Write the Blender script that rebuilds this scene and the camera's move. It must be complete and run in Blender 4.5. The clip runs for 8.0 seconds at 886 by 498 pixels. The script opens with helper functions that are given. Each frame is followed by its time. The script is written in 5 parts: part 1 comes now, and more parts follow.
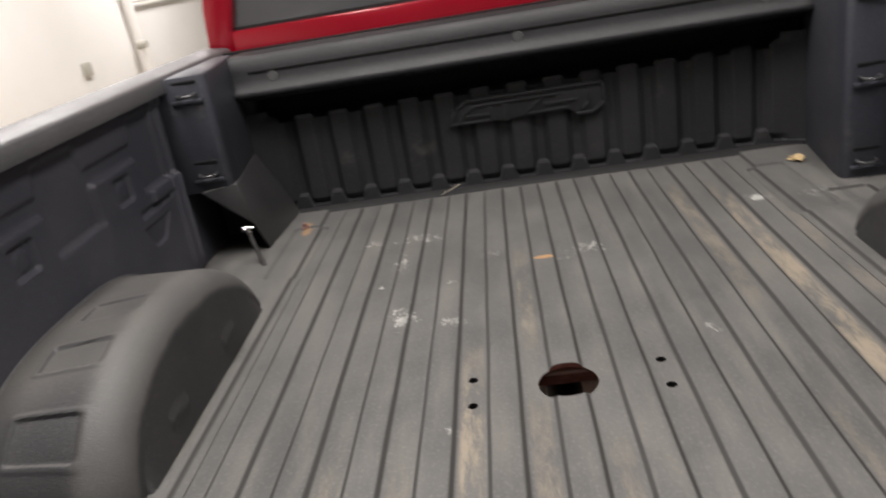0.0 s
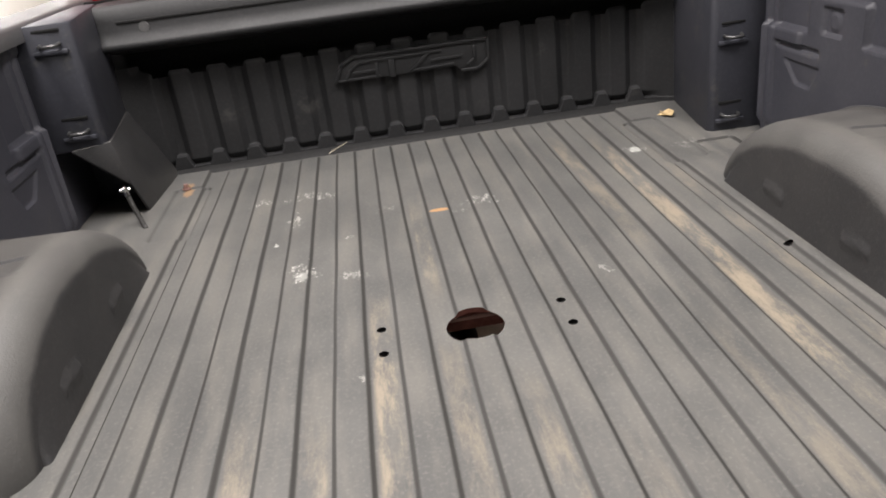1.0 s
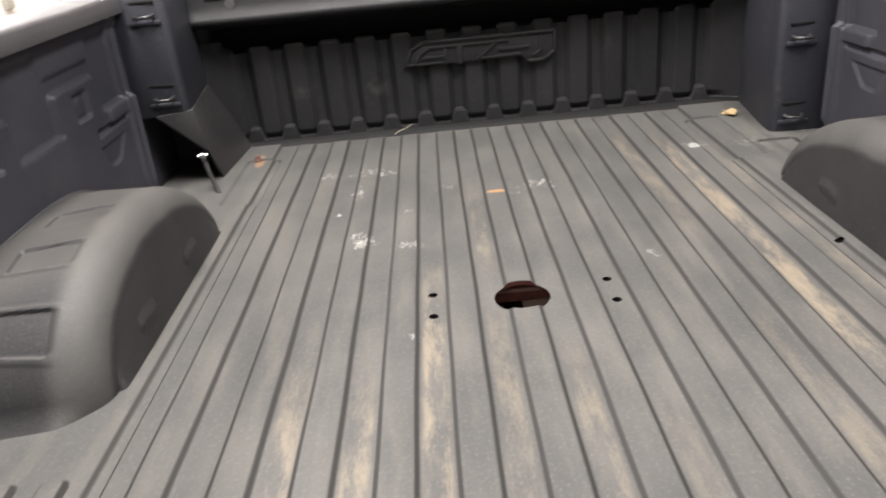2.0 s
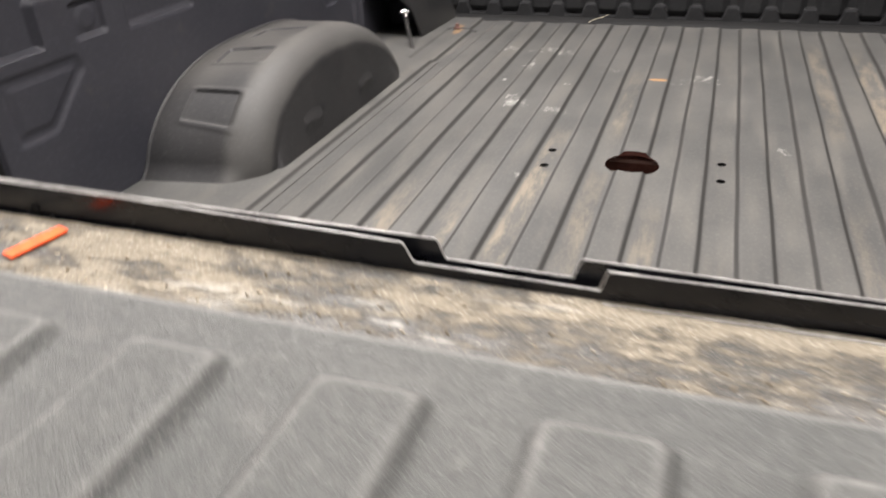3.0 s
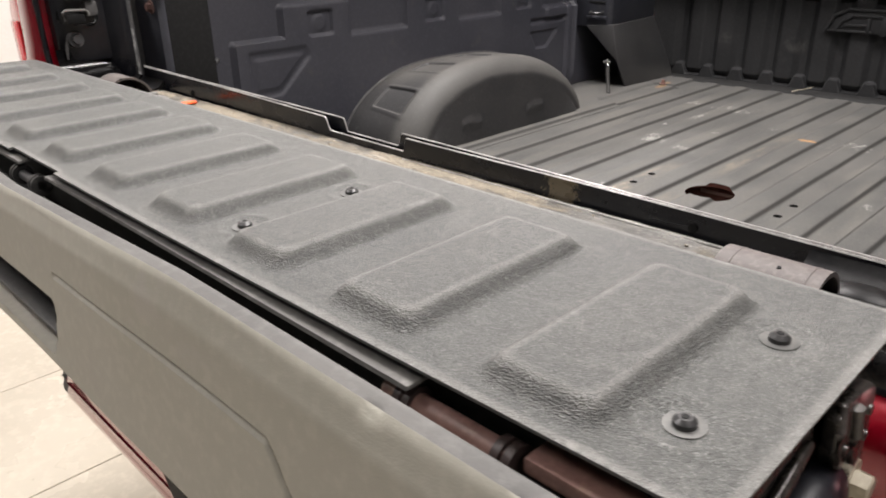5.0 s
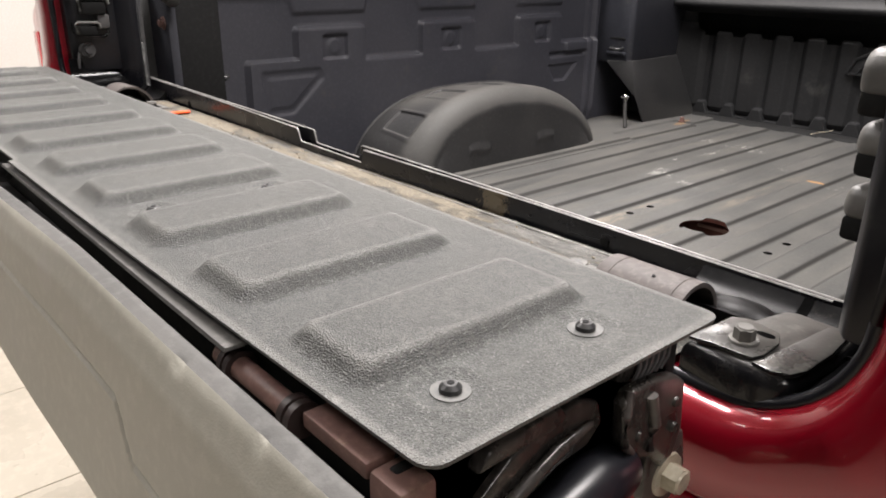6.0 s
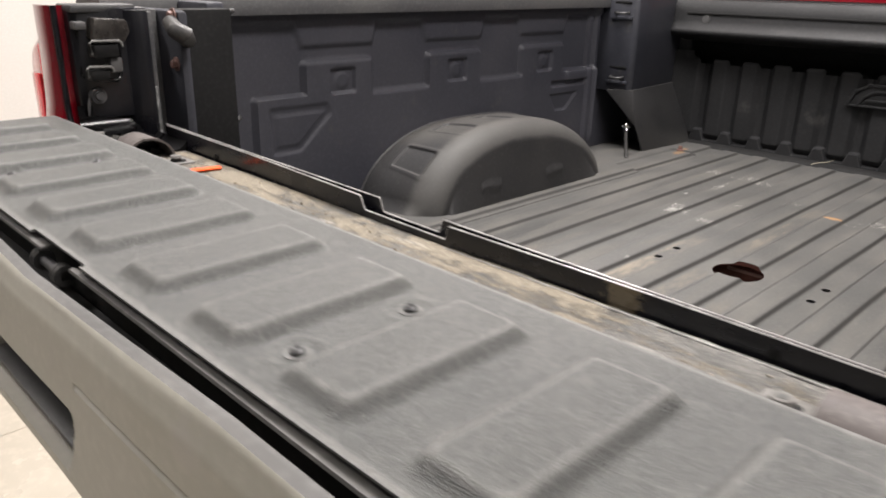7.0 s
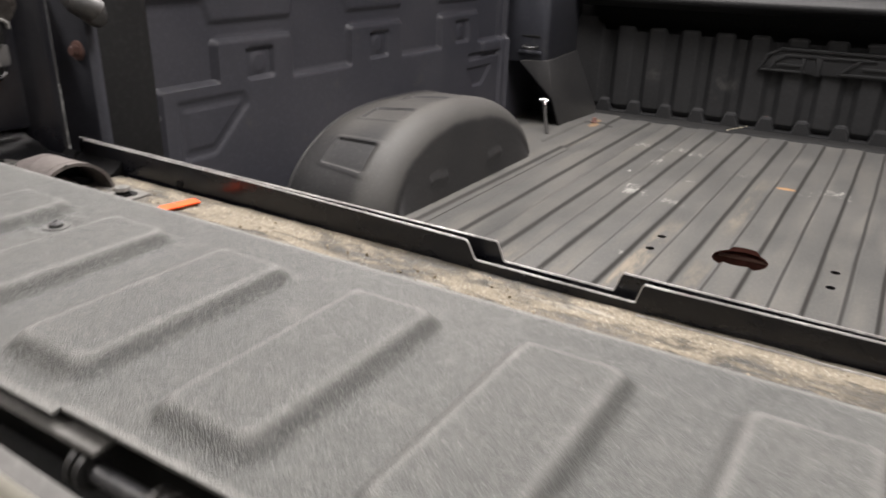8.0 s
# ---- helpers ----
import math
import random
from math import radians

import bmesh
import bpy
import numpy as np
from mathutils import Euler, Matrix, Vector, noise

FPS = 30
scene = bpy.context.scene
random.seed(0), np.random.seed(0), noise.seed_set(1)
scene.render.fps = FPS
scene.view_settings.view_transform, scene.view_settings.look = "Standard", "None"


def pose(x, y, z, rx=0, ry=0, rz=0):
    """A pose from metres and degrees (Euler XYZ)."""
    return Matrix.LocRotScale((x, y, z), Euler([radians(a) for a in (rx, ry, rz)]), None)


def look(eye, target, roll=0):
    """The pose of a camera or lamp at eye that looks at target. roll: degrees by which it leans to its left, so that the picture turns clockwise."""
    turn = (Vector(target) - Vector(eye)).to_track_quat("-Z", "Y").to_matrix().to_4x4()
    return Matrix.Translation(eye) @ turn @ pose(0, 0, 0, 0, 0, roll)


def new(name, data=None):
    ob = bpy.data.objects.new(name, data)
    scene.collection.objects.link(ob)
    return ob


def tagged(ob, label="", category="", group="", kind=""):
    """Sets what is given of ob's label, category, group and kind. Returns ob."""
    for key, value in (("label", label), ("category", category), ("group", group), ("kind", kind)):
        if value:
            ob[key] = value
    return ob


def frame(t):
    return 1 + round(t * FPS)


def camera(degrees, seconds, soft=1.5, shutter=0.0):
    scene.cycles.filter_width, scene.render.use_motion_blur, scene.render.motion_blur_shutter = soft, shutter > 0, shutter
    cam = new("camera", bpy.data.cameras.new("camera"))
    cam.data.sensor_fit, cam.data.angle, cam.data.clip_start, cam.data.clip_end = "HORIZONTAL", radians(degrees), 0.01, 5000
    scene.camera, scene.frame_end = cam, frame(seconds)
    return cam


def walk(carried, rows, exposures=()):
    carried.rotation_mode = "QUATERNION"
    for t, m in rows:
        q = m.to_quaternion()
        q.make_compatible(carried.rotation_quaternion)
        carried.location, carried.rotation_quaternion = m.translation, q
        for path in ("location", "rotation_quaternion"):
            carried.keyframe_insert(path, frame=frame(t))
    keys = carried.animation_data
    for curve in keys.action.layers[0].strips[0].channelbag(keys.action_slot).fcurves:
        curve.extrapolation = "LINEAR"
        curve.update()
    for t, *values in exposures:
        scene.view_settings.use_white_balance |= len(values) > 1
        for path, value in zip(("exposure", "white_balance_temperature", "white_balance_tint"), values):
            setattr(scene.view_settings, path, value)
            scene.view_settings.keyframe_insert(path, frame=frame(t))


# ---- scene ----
cam = camera(61.6, 8.0, soft=1.8, shutter=0.4)
PATH = [
    (0, (-0.05, -0.391, 0.687), (-0.255, 1.455, -0.054), -9.9),
    (0.5, (-0.104, -0.377, 0.669), (-0.049, 1.438, -0.17), -9.5),
    (1, (-0.113, -0.405, 0.666), (0.012, 1.394, -0.199), -7.5),
    (1.2, (-0.117, -0.424, 0.659), (-0.006, 1.38, -0.197), -7.5),
    (2.3, (-0.112, -0.524, 0.638), (-0.281, 1.278, -0.212), -5.1),
    (2.5, (-0.07, -0.559, 0.622), (-0.378, 1.205, -0.269), -5.0),
    (3, (0.115, -0.663, 0.57), (-0.499, 0.961, -0.423), -3.0),
    (3.5, (0.327, -0.77, 0.589), (-0.521, 0.726, -0.434), -2.2),
    (4, (0.496, -0.833, 0.608), (-0.547, 0.576, -0.354), -2.3),
    (4.5, (0.604, -0.805, 0.558), (-0.588, 0.542, -0.317), -1.4),
    (4.7, (0.632, -0.787, 0.531), (-0.616, 0.532, -0.307), -1.5),
    (5.8, (0.744, -0.723, 0.511), (-0.657, 0.504, -0.217), 0.3),
    (6, (0.759, -0.714, 0.507), (-0.651, 0.511, -0.207), 0.5),
    (6.4, (0.7525, -0.7145, 0.508), (-0.655, 0.5285, -0.183), 0.8),
    (6.5, (0.741, -0.718, 0.514), (-0.66, 0.531, -0.178), 0.9),
    (7, (0.586, -0.753, 0.551), (-0.752, 0.565, -0.136), 1.1),
    (7.5, (0.36, -0.775, 0.535), (-0.817, 0.676, -0.177), 1.1),
    (8, (0.199, -0.725, 0.53), (-0.768, 0.855, -0.224), 1.3),
]
EXPOSURES = [(0, -0.66), (0.5, -0.40), (1.2, -0.15), (2.3, -0.04), (3, -0.20), (4, -0.33), (5.8, -0.34), (8, -0.38)]
walk(cam, [(t, look(e, g, r)) for t, e, g, r in PATH], EXPOSURES)

# ---- world and lights ----
world = bpy.data.worlds.new("world")
world.use_nodes = True
world.node_tree.nodes["Background"].inputs[0].default_value = (0.9, 0.95, 1.0, 1)
world.node_tree.nodes["Background"].inputs[1].default_value = 0.03
scene.world = world


def ceiling_lamp(x, y, sx, sy, watts, tint=(1.0, 0.945, 0.925)):
    data = bpy.data.lights.new("lamp", "AREA")
    data.shape, data.size, data.size_y, data.energy, data.color = "RECTANGLE", sx, sy, watts, tint
    ob = new("ceiling_light_glow", data)
    ob.matrix_basis = pose(x, y, 2.60, 0, 0, 0)
    return ob


# Unseen lights; the last five are added to brighten wall, tiles and skin.
LAMPS = [(-0.80, 0.70, 160), (0.85, 0.30, 118), (-2.9, 1.2, 48), (-2.9, 4.8, 210), (-2.9, 8.6, 210), (-1.7, -1.6, 72), (3.3, -1.3, 60)]
for lx, ly, lw in LAMPS:
    ceiling_lamp(lx, ly, 0.55, 1.15, lw)


# ---- materials ----
def nodes_of(name):
    m = bpy.data.materials.new(name)
    m.use_nodes = True
    nt = m.node_tree
    return m, nt, nt.nodes["Principled BSDF"]


def math_node(nt, op, a, b=None, c=None, clamp=False):
    n = nt.nodes.new("ShaderNodeMath")
    n.operation, n.use_clamp = op, clamp
    for i, v in enumerate((a, b, c)):
        if v is None:
            continue
        if isinstance(v, (int, float)):
            n.inputs[i].default_value = v
        else:
            nt.links.new(v, n.inputs[i])
    return n.outputs[0]


def noise_node(nt, vec, scale, detail=4.0, rough=0.55, stretch=None):
    if stretch:
        mp = nt.nodes.new("ShaderNodeMapping")
        mp.inputs["Scale"].default_value = stretch
        nt.links.new(vec, mp.inputs["Vector"])
        vec = mp.outputs[0]
    n = nt.nodes.new("ShaderNodeTexNoise")
    n.inputs["Scale"].default_value, n.inputs["Detail"].default_value = scale, detail
    n.inputs["Roughness"].default_value = rough
    nt.links.new(vec, n.inputs["Vector"])
    return n.outputs["Fac"]


def ramp(nt, fac, lo, hi):
    n = nt.nodes.new("ShaderNodeMapRange")
    n.interpolation_type = "SMOOTHSTEP"
    n.inputs[1].default_value, n.inputs[2].default_value = lo, hi
    nt.links.new(fac, n.inputs[0])
    return n.outputs[0]


def mix_colour(nt, fac, a, b):
    n = nt.nodes.new("ShaderNodeMix")
    n.data_type = "RGBA"
    for i, v in ((0, fac), (6, a), (7, b)):
        if isinstance(v, tuple):
            n.inputs[i].default_value = (*v, 1)
        elif isinstance(v, (int, float)):
            n.inputs[i].default_value = v
        else:
            nt.links.new(v, n.inputs[i])
    return n.outputs[2]


def place(nt):
    return nt.nodes.new("ShaderNodeNewGeometry").outputs["Position"]


def bump(nt, bsdf, height, strength, distance, after=None):
    n = nt.nodes.new("ShaderNodeBump")
    n.inputs["Strength"].default_value, n.inputs["Distance"].default_value = strength, distance
    nt.links.new(height, n.inputs["Height"])
    if after is not None:
        nt.links.new(after, n.inputs["Normal"])
    nt.links.new(n.outputs[0], bsdf.inputs["Normal"])
    return n.outputs[0]


def surface(name, base, second, rough=0.5, metal=0.0, big=3.0, fine=120.0, fine_amount=0.3, grain=0.0, grain_scale=600.0,
            rough_span=0.12, coat=0.0, specular=0.5, wear=None, wear_amount=0.0, stretch=None):
    """A surface with blotches at one scale, flecks at another, and a fine relief."""
    m, nt, bsdf = nodes_of(name)
    p = place(nt)
    blot = ramp(nt, noise_node(nt, p, big, 5.0, 0.6, stretch), 0.35, 0.68)
    fleck = ramp(nt, noise_node(nt, p, fine, 3.0, 0.6), 0.45, 0.7)
    col = mix_colour(nt, blot, base, second)
    col = mix_colour(nt, math_node(nt, "MULTIPLY", fleck, fine_amount), col, tuple(min(1.0, c * 1.6 + 0.01) for c in second))
    if wear:
        worn = ramp(nt, noise_node(nt, p, big * 2.7, 8.0, 0.7, stretch), 0.62 - 0.2 * wear_amount, 0.72)
        col = mix_colour(nt, worn, col, wear)
    nt.links.new(col, bsdf.inputs["Base Color"])
    rn = math_node(nt, "MULTIPLY_ADD", blot, rough_span, rough - rough_span / 2)
    nt.links.new(rn, bsdf.inputs["Roughness"])
    bsdf.inputs["Metallic"].default_value = metal
    bsdf.inputs["Specular IOR Level"].default_value = specular
    bsdf.inputs["Coat Weight"].default_value = coat
    bsdf.inputs["Coat Roughness"].default_value = 0.025
    if grain:
        bump(nt, bsdf, noise_node(nt, p, grain_scale, 2.0, 0.5), grain, 0.0015)
    return m


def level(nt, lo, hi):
    """1 on level faces, 0 on sloping ones; carries dust, and shade painted on slopes."""
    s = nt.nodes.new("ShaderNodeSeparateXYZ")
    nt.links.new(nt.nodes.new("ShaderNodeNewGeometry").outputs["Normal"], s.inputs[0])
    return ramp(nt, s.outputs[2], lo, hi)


def blob(nt, p, x, y, rx, ry, ragged=0.8, scale=60.0):
    """1 inside a ragged spot on the floor at (x, y), else 0."""
    s = nt.nodes.new("ShaderNodeSeparateXYZ")
    nt.links.new(p, s.inputs[0])
    dx = math_node(nt, "DIVIDE", math_node(nt, "SUBTRACT", s.outputs[0], x), rx)
    dy = math_node(nt, "DIVIDE", math_node(nt, "SUBTRACT", s.outputs[1], y), ry)
    d = math_node(nt, "SQRT", math_node(nt, "ADD", math_node(nt, "POWER", math_node(nt, "ABSOLUTE", dx), 2.0),
                                       math_node(nt, "POWER", math_node(nt, "ABSOLUTE", dy), 2.0)))
    n = noise_node(nt, p, scale, 5.0, 0.75)
    d = math_node(nt, "ADD", d, math_node(nt, "MULTIPLY", math_node(nt, "SUBTRACT", n, 0.5), ragged * 4))
    return math_node(nt, "SUBTRACT", 1.0, ramp(nt, d, 0.75, 1.05), clamp=True)


def strip(nt, p, x, w, y0, y1):
    """1 along a strip of the floor round x between y0 and y1, with broken ends."""
    s = nt.nodes.new("ShaderNodeSeparateXYZ")
    nt.links.new(p, s.inputs[0])
    across = math_node(nt, "SUBTRACT", 1.0, ramp(nt, math_node(nt, "ABSOLUTE", math_node(nt, "SUBTRACT", s.outputs[0], x)), w * 0.55, w), clamp=True)
    along = math_node(nt, "MULTIPLY", ramp(nt, s.outputs[1], y0 - 0.12, y0 + 0.12), math_node(nt, "SUBTRACT", 1.0, ramp(nt, s.outputs[1], y1 - 0.15, y1 + 0.15)))
    return math_node(nt, "MULTIPLY", across, along)


def floor_material():
    m, nt, bsdf = nodes_of("bed_floor_coating")
    p = place(nt)
    blot = ramp(nt, noise_node(nt, p, 2.6, 6.0, 0.6), 0.35, 0.7)
    streak = ramp(nt, noise_node(nt, p, 9.0, 6.0, 0.65, (2.2, 0.35, 1)), 0.42, 0.72)
    fleck = ramp(nt, noise_node(nt, p, 160.0, 3.0, 0.6), 0.5, 0.75)
    col = mix_colour(nt, blot, (0.066, 0.066, 0.064), (0.098, 0.096, 0.091))
    col = mix_colour(nt, math_node(nt, "MULTIPLY", streak, 0.45), col, (0.145, 0.136, 0.12))
    col = mix_colour(nt, math_node(nt, "MULTIPLY", fleck, 0.25), col, (0.20, 0.19, 0.17))
    tan = 0.0
    rub = ramp(nt, noise_node(nt, p, 16.0, 8.0, 0.74, (1.5, 0.4, 1)), 0.41, 0.64)
    for x, w, y0, y1, k in ((-0.160, 0.024, -0.25, 0.78, 0.75), (-0.268, 0.024, -0.25, 0.42, 0.7), (-0.372, 0.026, -0.25, 0.45, 0.65),
                            (-0.053, 0.022, -0.2, 0.60, 0.45), (-0.053, 0.018, 0.85, 1.20, 0.55), (0.480, 0.026, 0.35, 1.45, 0.85), (0.375, 0.022, 0.9, 1.6, 0.4),
                            (0.375, 0.024, 0.0, 0.5, 0.35), (0.0535, 0.022, -0.2, 0.45, 0.5), (0.160, 0.02, -0.2, 0.3, 0.25), (0.585, 0.02, 0.3, 1.3, 0.3)):
        one = math_node(nt, "MULTIPLY", math_node(nt, "MULTIPLY", strip(nt, p, x, w, y0, y1), rub), k * 0.82)
        tan = one if isinstance(tan, float) else math_node(nt, "MAXIMUM", tan, one)
    col = mix_colour(nt, tan, col, (0.27, 0.225, 0.165))
    white = 0.0
    for x, y, rx, ry, k in ((-0.309, 0.974, 0.030, 0.045, 0.95), (-0.379, 1.151, 0.010, 0.008, 1.0), (-0.200, 0.93, 0.035, 0.02, 0.5), (-0.34, 1.27, 0.02, 0.05, 0.5),
                            (0.540, 1.390, 0.030, 0.026, 0.95), (-0.43, 1.42, 0.03, 0.025, 0.7), (-0.31, 1.42, 0.07, 0.03, 0.55), (0.10, 1.22, 0.05, 0.03, 0.6),
                            (0.05, 1.19, 0.03, 0.012, 0.6), (-0.19, 0.57, 0.014, 0.012, 0.6), (-0.12, 1.25, 0.03, 0.02, 0.35), (0.27, 0.80, 0.015, 0.02, 0.4),
                            (0.69, 1.38, 0.05, 0.03, 0.3), (-0.21, 1.12, 0.012, 0.008, 0.7)):
        one = math_node(nt, "MULTIPLY", blob(nt, p, x, y, rx * 0.8, ry * 0.8, 1.6, 60.0), k * 0.85)
        white = one if isinstance(white, float) else math_node(nt, "MAXIMUM", white, one)
    scratch = ramp(nt, noise_node(nt, p, 50.0, 6.0, 0.75, (1.6, 0.7, 1)), 0.46, 0.66)
    white = math_node(nt, "MULTIPLY", white, scratch)
    col = mix_colour(nt, white, col, (0.55, 0.54, 0.50))
    splash = math_node(nt, "MAXIMUM", blob(nt, p, 0.546, 1.388, 0.018, 0.020, 0.30, 70.0), math_node(nt, "MULTIPLY", blob(nt, p, -0.307, 0.957, 0.012, 0.022, 0.55, 80.0), 0.55))
    splash = math_node(nt, "MAXIMUM", splash, blob(nt, p, -0.376, 1.146, 0.006, 0.006, 0.1, 90.0))
    col = mix_colour(nt, math_node(nt, "MULTIPLY", splash, 0.5), col, (0.48, 0.49, 0.45))
    rust = blob(nt, p, 0.002, 1.192, 0.026, 0.010, 0.15)
    rust = math_node(nt, "MAXIMUM", rust, math_node(nt, "MULTIPLY", blob(nt, p, -0.655, 1.62, 0.016, 0.045, 0.8, 40.0), 0.6))
    col = mix_colour(nt, rust, col, (0.30, 0.18, 0.09))
    # Shade of the rib flanks put into colour; level faces keep the dusty tone.
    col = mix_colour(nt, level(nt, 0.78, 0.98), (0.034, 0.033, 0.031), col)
    nt.links.new(col, bsdf.inputs["Base Color"])
    nt.links.new(math_node(nt, "MULTIPLY_ADD", streak, 0.15, 0.58), bsdf.inputs["Roughness"])
    bsdf.inputs["Specular IOR Level"].default_value = 0.24
    bump(nt, bsdf, noise_node(nt, p, 420.0, 2.0, 0.5), 0.25, 0.0012)
    return m


def sill_material():
    m, nt, bsdf = nodes_of("dirty_sill")
    p = place(nt)
    big = noise_node(nt, p, 11.0, 7.0, 0.62, (0.45, 1.3, 1))
    fine = noise_node(nt, p, 85.0, 9.0, 0.80, (0.45, 1.2, 1))
    crumbs = noise_node(nt, p, 300.0, 4.0, 0.7)
    s = nt.nodes.new("ShaderNodeSeparateXYZ")
    nt.links.new(p, s.inputs[0])
    bare = ramp(nt, s.outputs[0], 0.05, 0.45)
    mix = math_node(nt, "ADD", math_node(nt, "MULTIPLY", big, 0.55), math_node(nt, "MULTIPLY", fine, 0.45))
    dirt = ramp(nt, math_node(nt, "SUBTRACT", mix, math_node(nt, "MULTIPLY", bare, 0.05)), 0.458, 0.545)
    col = mix_colour(nt, ramp(nt, fine, 0.38, 0.64), (0.055, 0.054, 0.050), (0.165, 0.158, 0.145))
    sand = mix_colour(nt, ramp(nt, crumbs, 0.35, 0.7), (0.150, 0.126, 0.090), (0.285, 0.243, 0.178))
    col = mix_colour(nt, math_node(nt, "MULTIPLY", dirt, 0.85), col, sand)
    pale = ramp(nt, noise_node(nt, p, 13.0, 8.0, 0.7, (0.35, 1.6, 1)), 0.57, 0.64)
    col = mix_colour(nt, math_node(nt, "MULTIPLY", pale, 0.5), col, (0.46, 0.44, 0.395))
    grit = ramp(nt, noise_node(nt, p, 420.0, 3.0, 0.7), 0.60, 0.66)
    col = mix_colour(nt, math_node(nt, "MULTIPLY", grit, 0.7), col, (0.50, 0.47, 0.40))
    black = ramp(nt, noise_node(nt, p, 120.0, 5.0, 0.7, (0.5, 1, 1)), 0.60, 0.68)
    col = mix_colour(nt, math_node(nt, "MULTIPLY", black, 0.4), col, (0.035, 0.03, 0.026))
    nt.links.new(col, bsdf.inputs["Base Color"])
    nt.links.new(math_node(nt, "MULTIPLY_ADD", dirt, 0.5, 0.35), bsdf.inputs["Roughness"])
    h = math_node(nt, "ADD", math_node(nt, "MULTIPLY", dirt, 0.5), math_node(nt, "MULTIPLY", crumbs, 0.6))
    bump(nt, bsdf, h, 0.7, 0.003)
    return m


def crumb_material():
    m, nt, bsdf = nodes_of("dirt_crumbs")
    n = nt.nodes.new("ShaderNodeNewGeometry").outputs["Random Per Island"]
    col = mix_colour(nt, ramp(nt, n, 0.02, 0.12), (0.10, 0.08, 0.06), (0.25, 0.205, 0.145))
    col = mix_colour(nt, ramp(nt, n, 0.5, 0.75), col, (0.46, 0.40, 0.31))
    nt.links.new(col, bsdf.inputs["Base Color"])
    bsdf.inputs["Roughness"].default_value = 0.85
    return m


def tread_material():
    m, nt, bsdf = nodes_of("grained_grey_plastic")
    p = place(nt)
    blot = ramp(nt, noise_node(nt, p, 5.0, 5.0, 0.6), 0.35, 0.7)
    scuff = ramp(nt, noise_node(nt, p, 34.0, 8.0, 0.78), 0.54, 0.70)
    mottle = ramp(nt, noise_node(nt, p, 210.0, 4.0, 0.7), 0.42, 0.66)
    spot = ramp(nt, noise_node(nt, p, 230.0, 2.0, 0.5), 0.66, 0.74)
    col = mix_colour(nt, blot, (0.061, 0.064, 0.061), (0.080, 0.082, 0.077))
    col = mix_colour(nt, math_node(nt, "MULTIPLY", mottle, 0.34), col, (0.17, 0.17, 0.16))
    col = mix_colour(nt, math_node(nt, "MULTIPLY", scuff, 0.30), col, (0.21, 0.205, 0.19))
    col = mix_colour(nt, math_node(nt, "MULTIPLY", spot, 0.30), col, (0.24, 0.235, 0.22))
    pepper = ramp(nt, noise_node(nt, p, 980.0, 3.0, 0.7), 0.51, 0.60)
    col = mix_colour(nt, math_node(nt, "MULTIPLY", pepper, 0.62), col, (0.036, 0.038, 0.036))
    salt = ramp(nt, noise_node(nt, p, 900.0, 3.0, 0.7), 0.56, 0.63)
    col = mix_colour(nt, math_node(nt, "MULTIPLY", salt, 0.62), col, (0.29, 0.29, 0.28))
    # Convex edges paler: rubbing, plus the rib edges' highlight put into the colour.
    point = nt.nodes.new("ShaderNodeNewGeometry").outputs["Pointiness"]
    worn_highlight = math_node(nt, "MULTIPLY", ramp(nt, point, 0.505, 0.54), math_node(nt, "MULTIPLY_ADD", scuff, 0.50, 0.36))
    col = mix_colour(nt, worn_highlight, col, (0.27, 0.265, 0.25))
    # Shade on the ribs' sloping sides is put into the colour here.
    flank_shade = math_node(nt, "SUBTRACT", 1.0, level(nt, 0.76, 0.985))
    col = mix_colour(nt, math_node(nt, "MULTIPLY", flank_shade, 0.35), col, (0.042, 0.042, 0.039))
    nt.links.new(col, bsdf.inputs["Base Color"])
    nt.links.new(math_node(nt, "MULTIPLY_ADD", blot, 0.08, 0.41), bsdf.inputs["Roughness"])
    bsdf.inputs["Specular IOR Level"].default_value = 0.42
    v = nt.nodes.new("ShaderNodeTexVoronoi")
    v.inputs["Scale"].default_value = 1150.0
    nt.links.new(p, v.inputs["Vector"])
    h = math_node(nt, "ADD", v.outputs["Distance"], math_node(nt, "MULTIPLY", noise_node(nt, p, 1000.0, 2.0), 0.9))
    bump(nt, bsdf, h, 0.9, 0.00068)
    return m


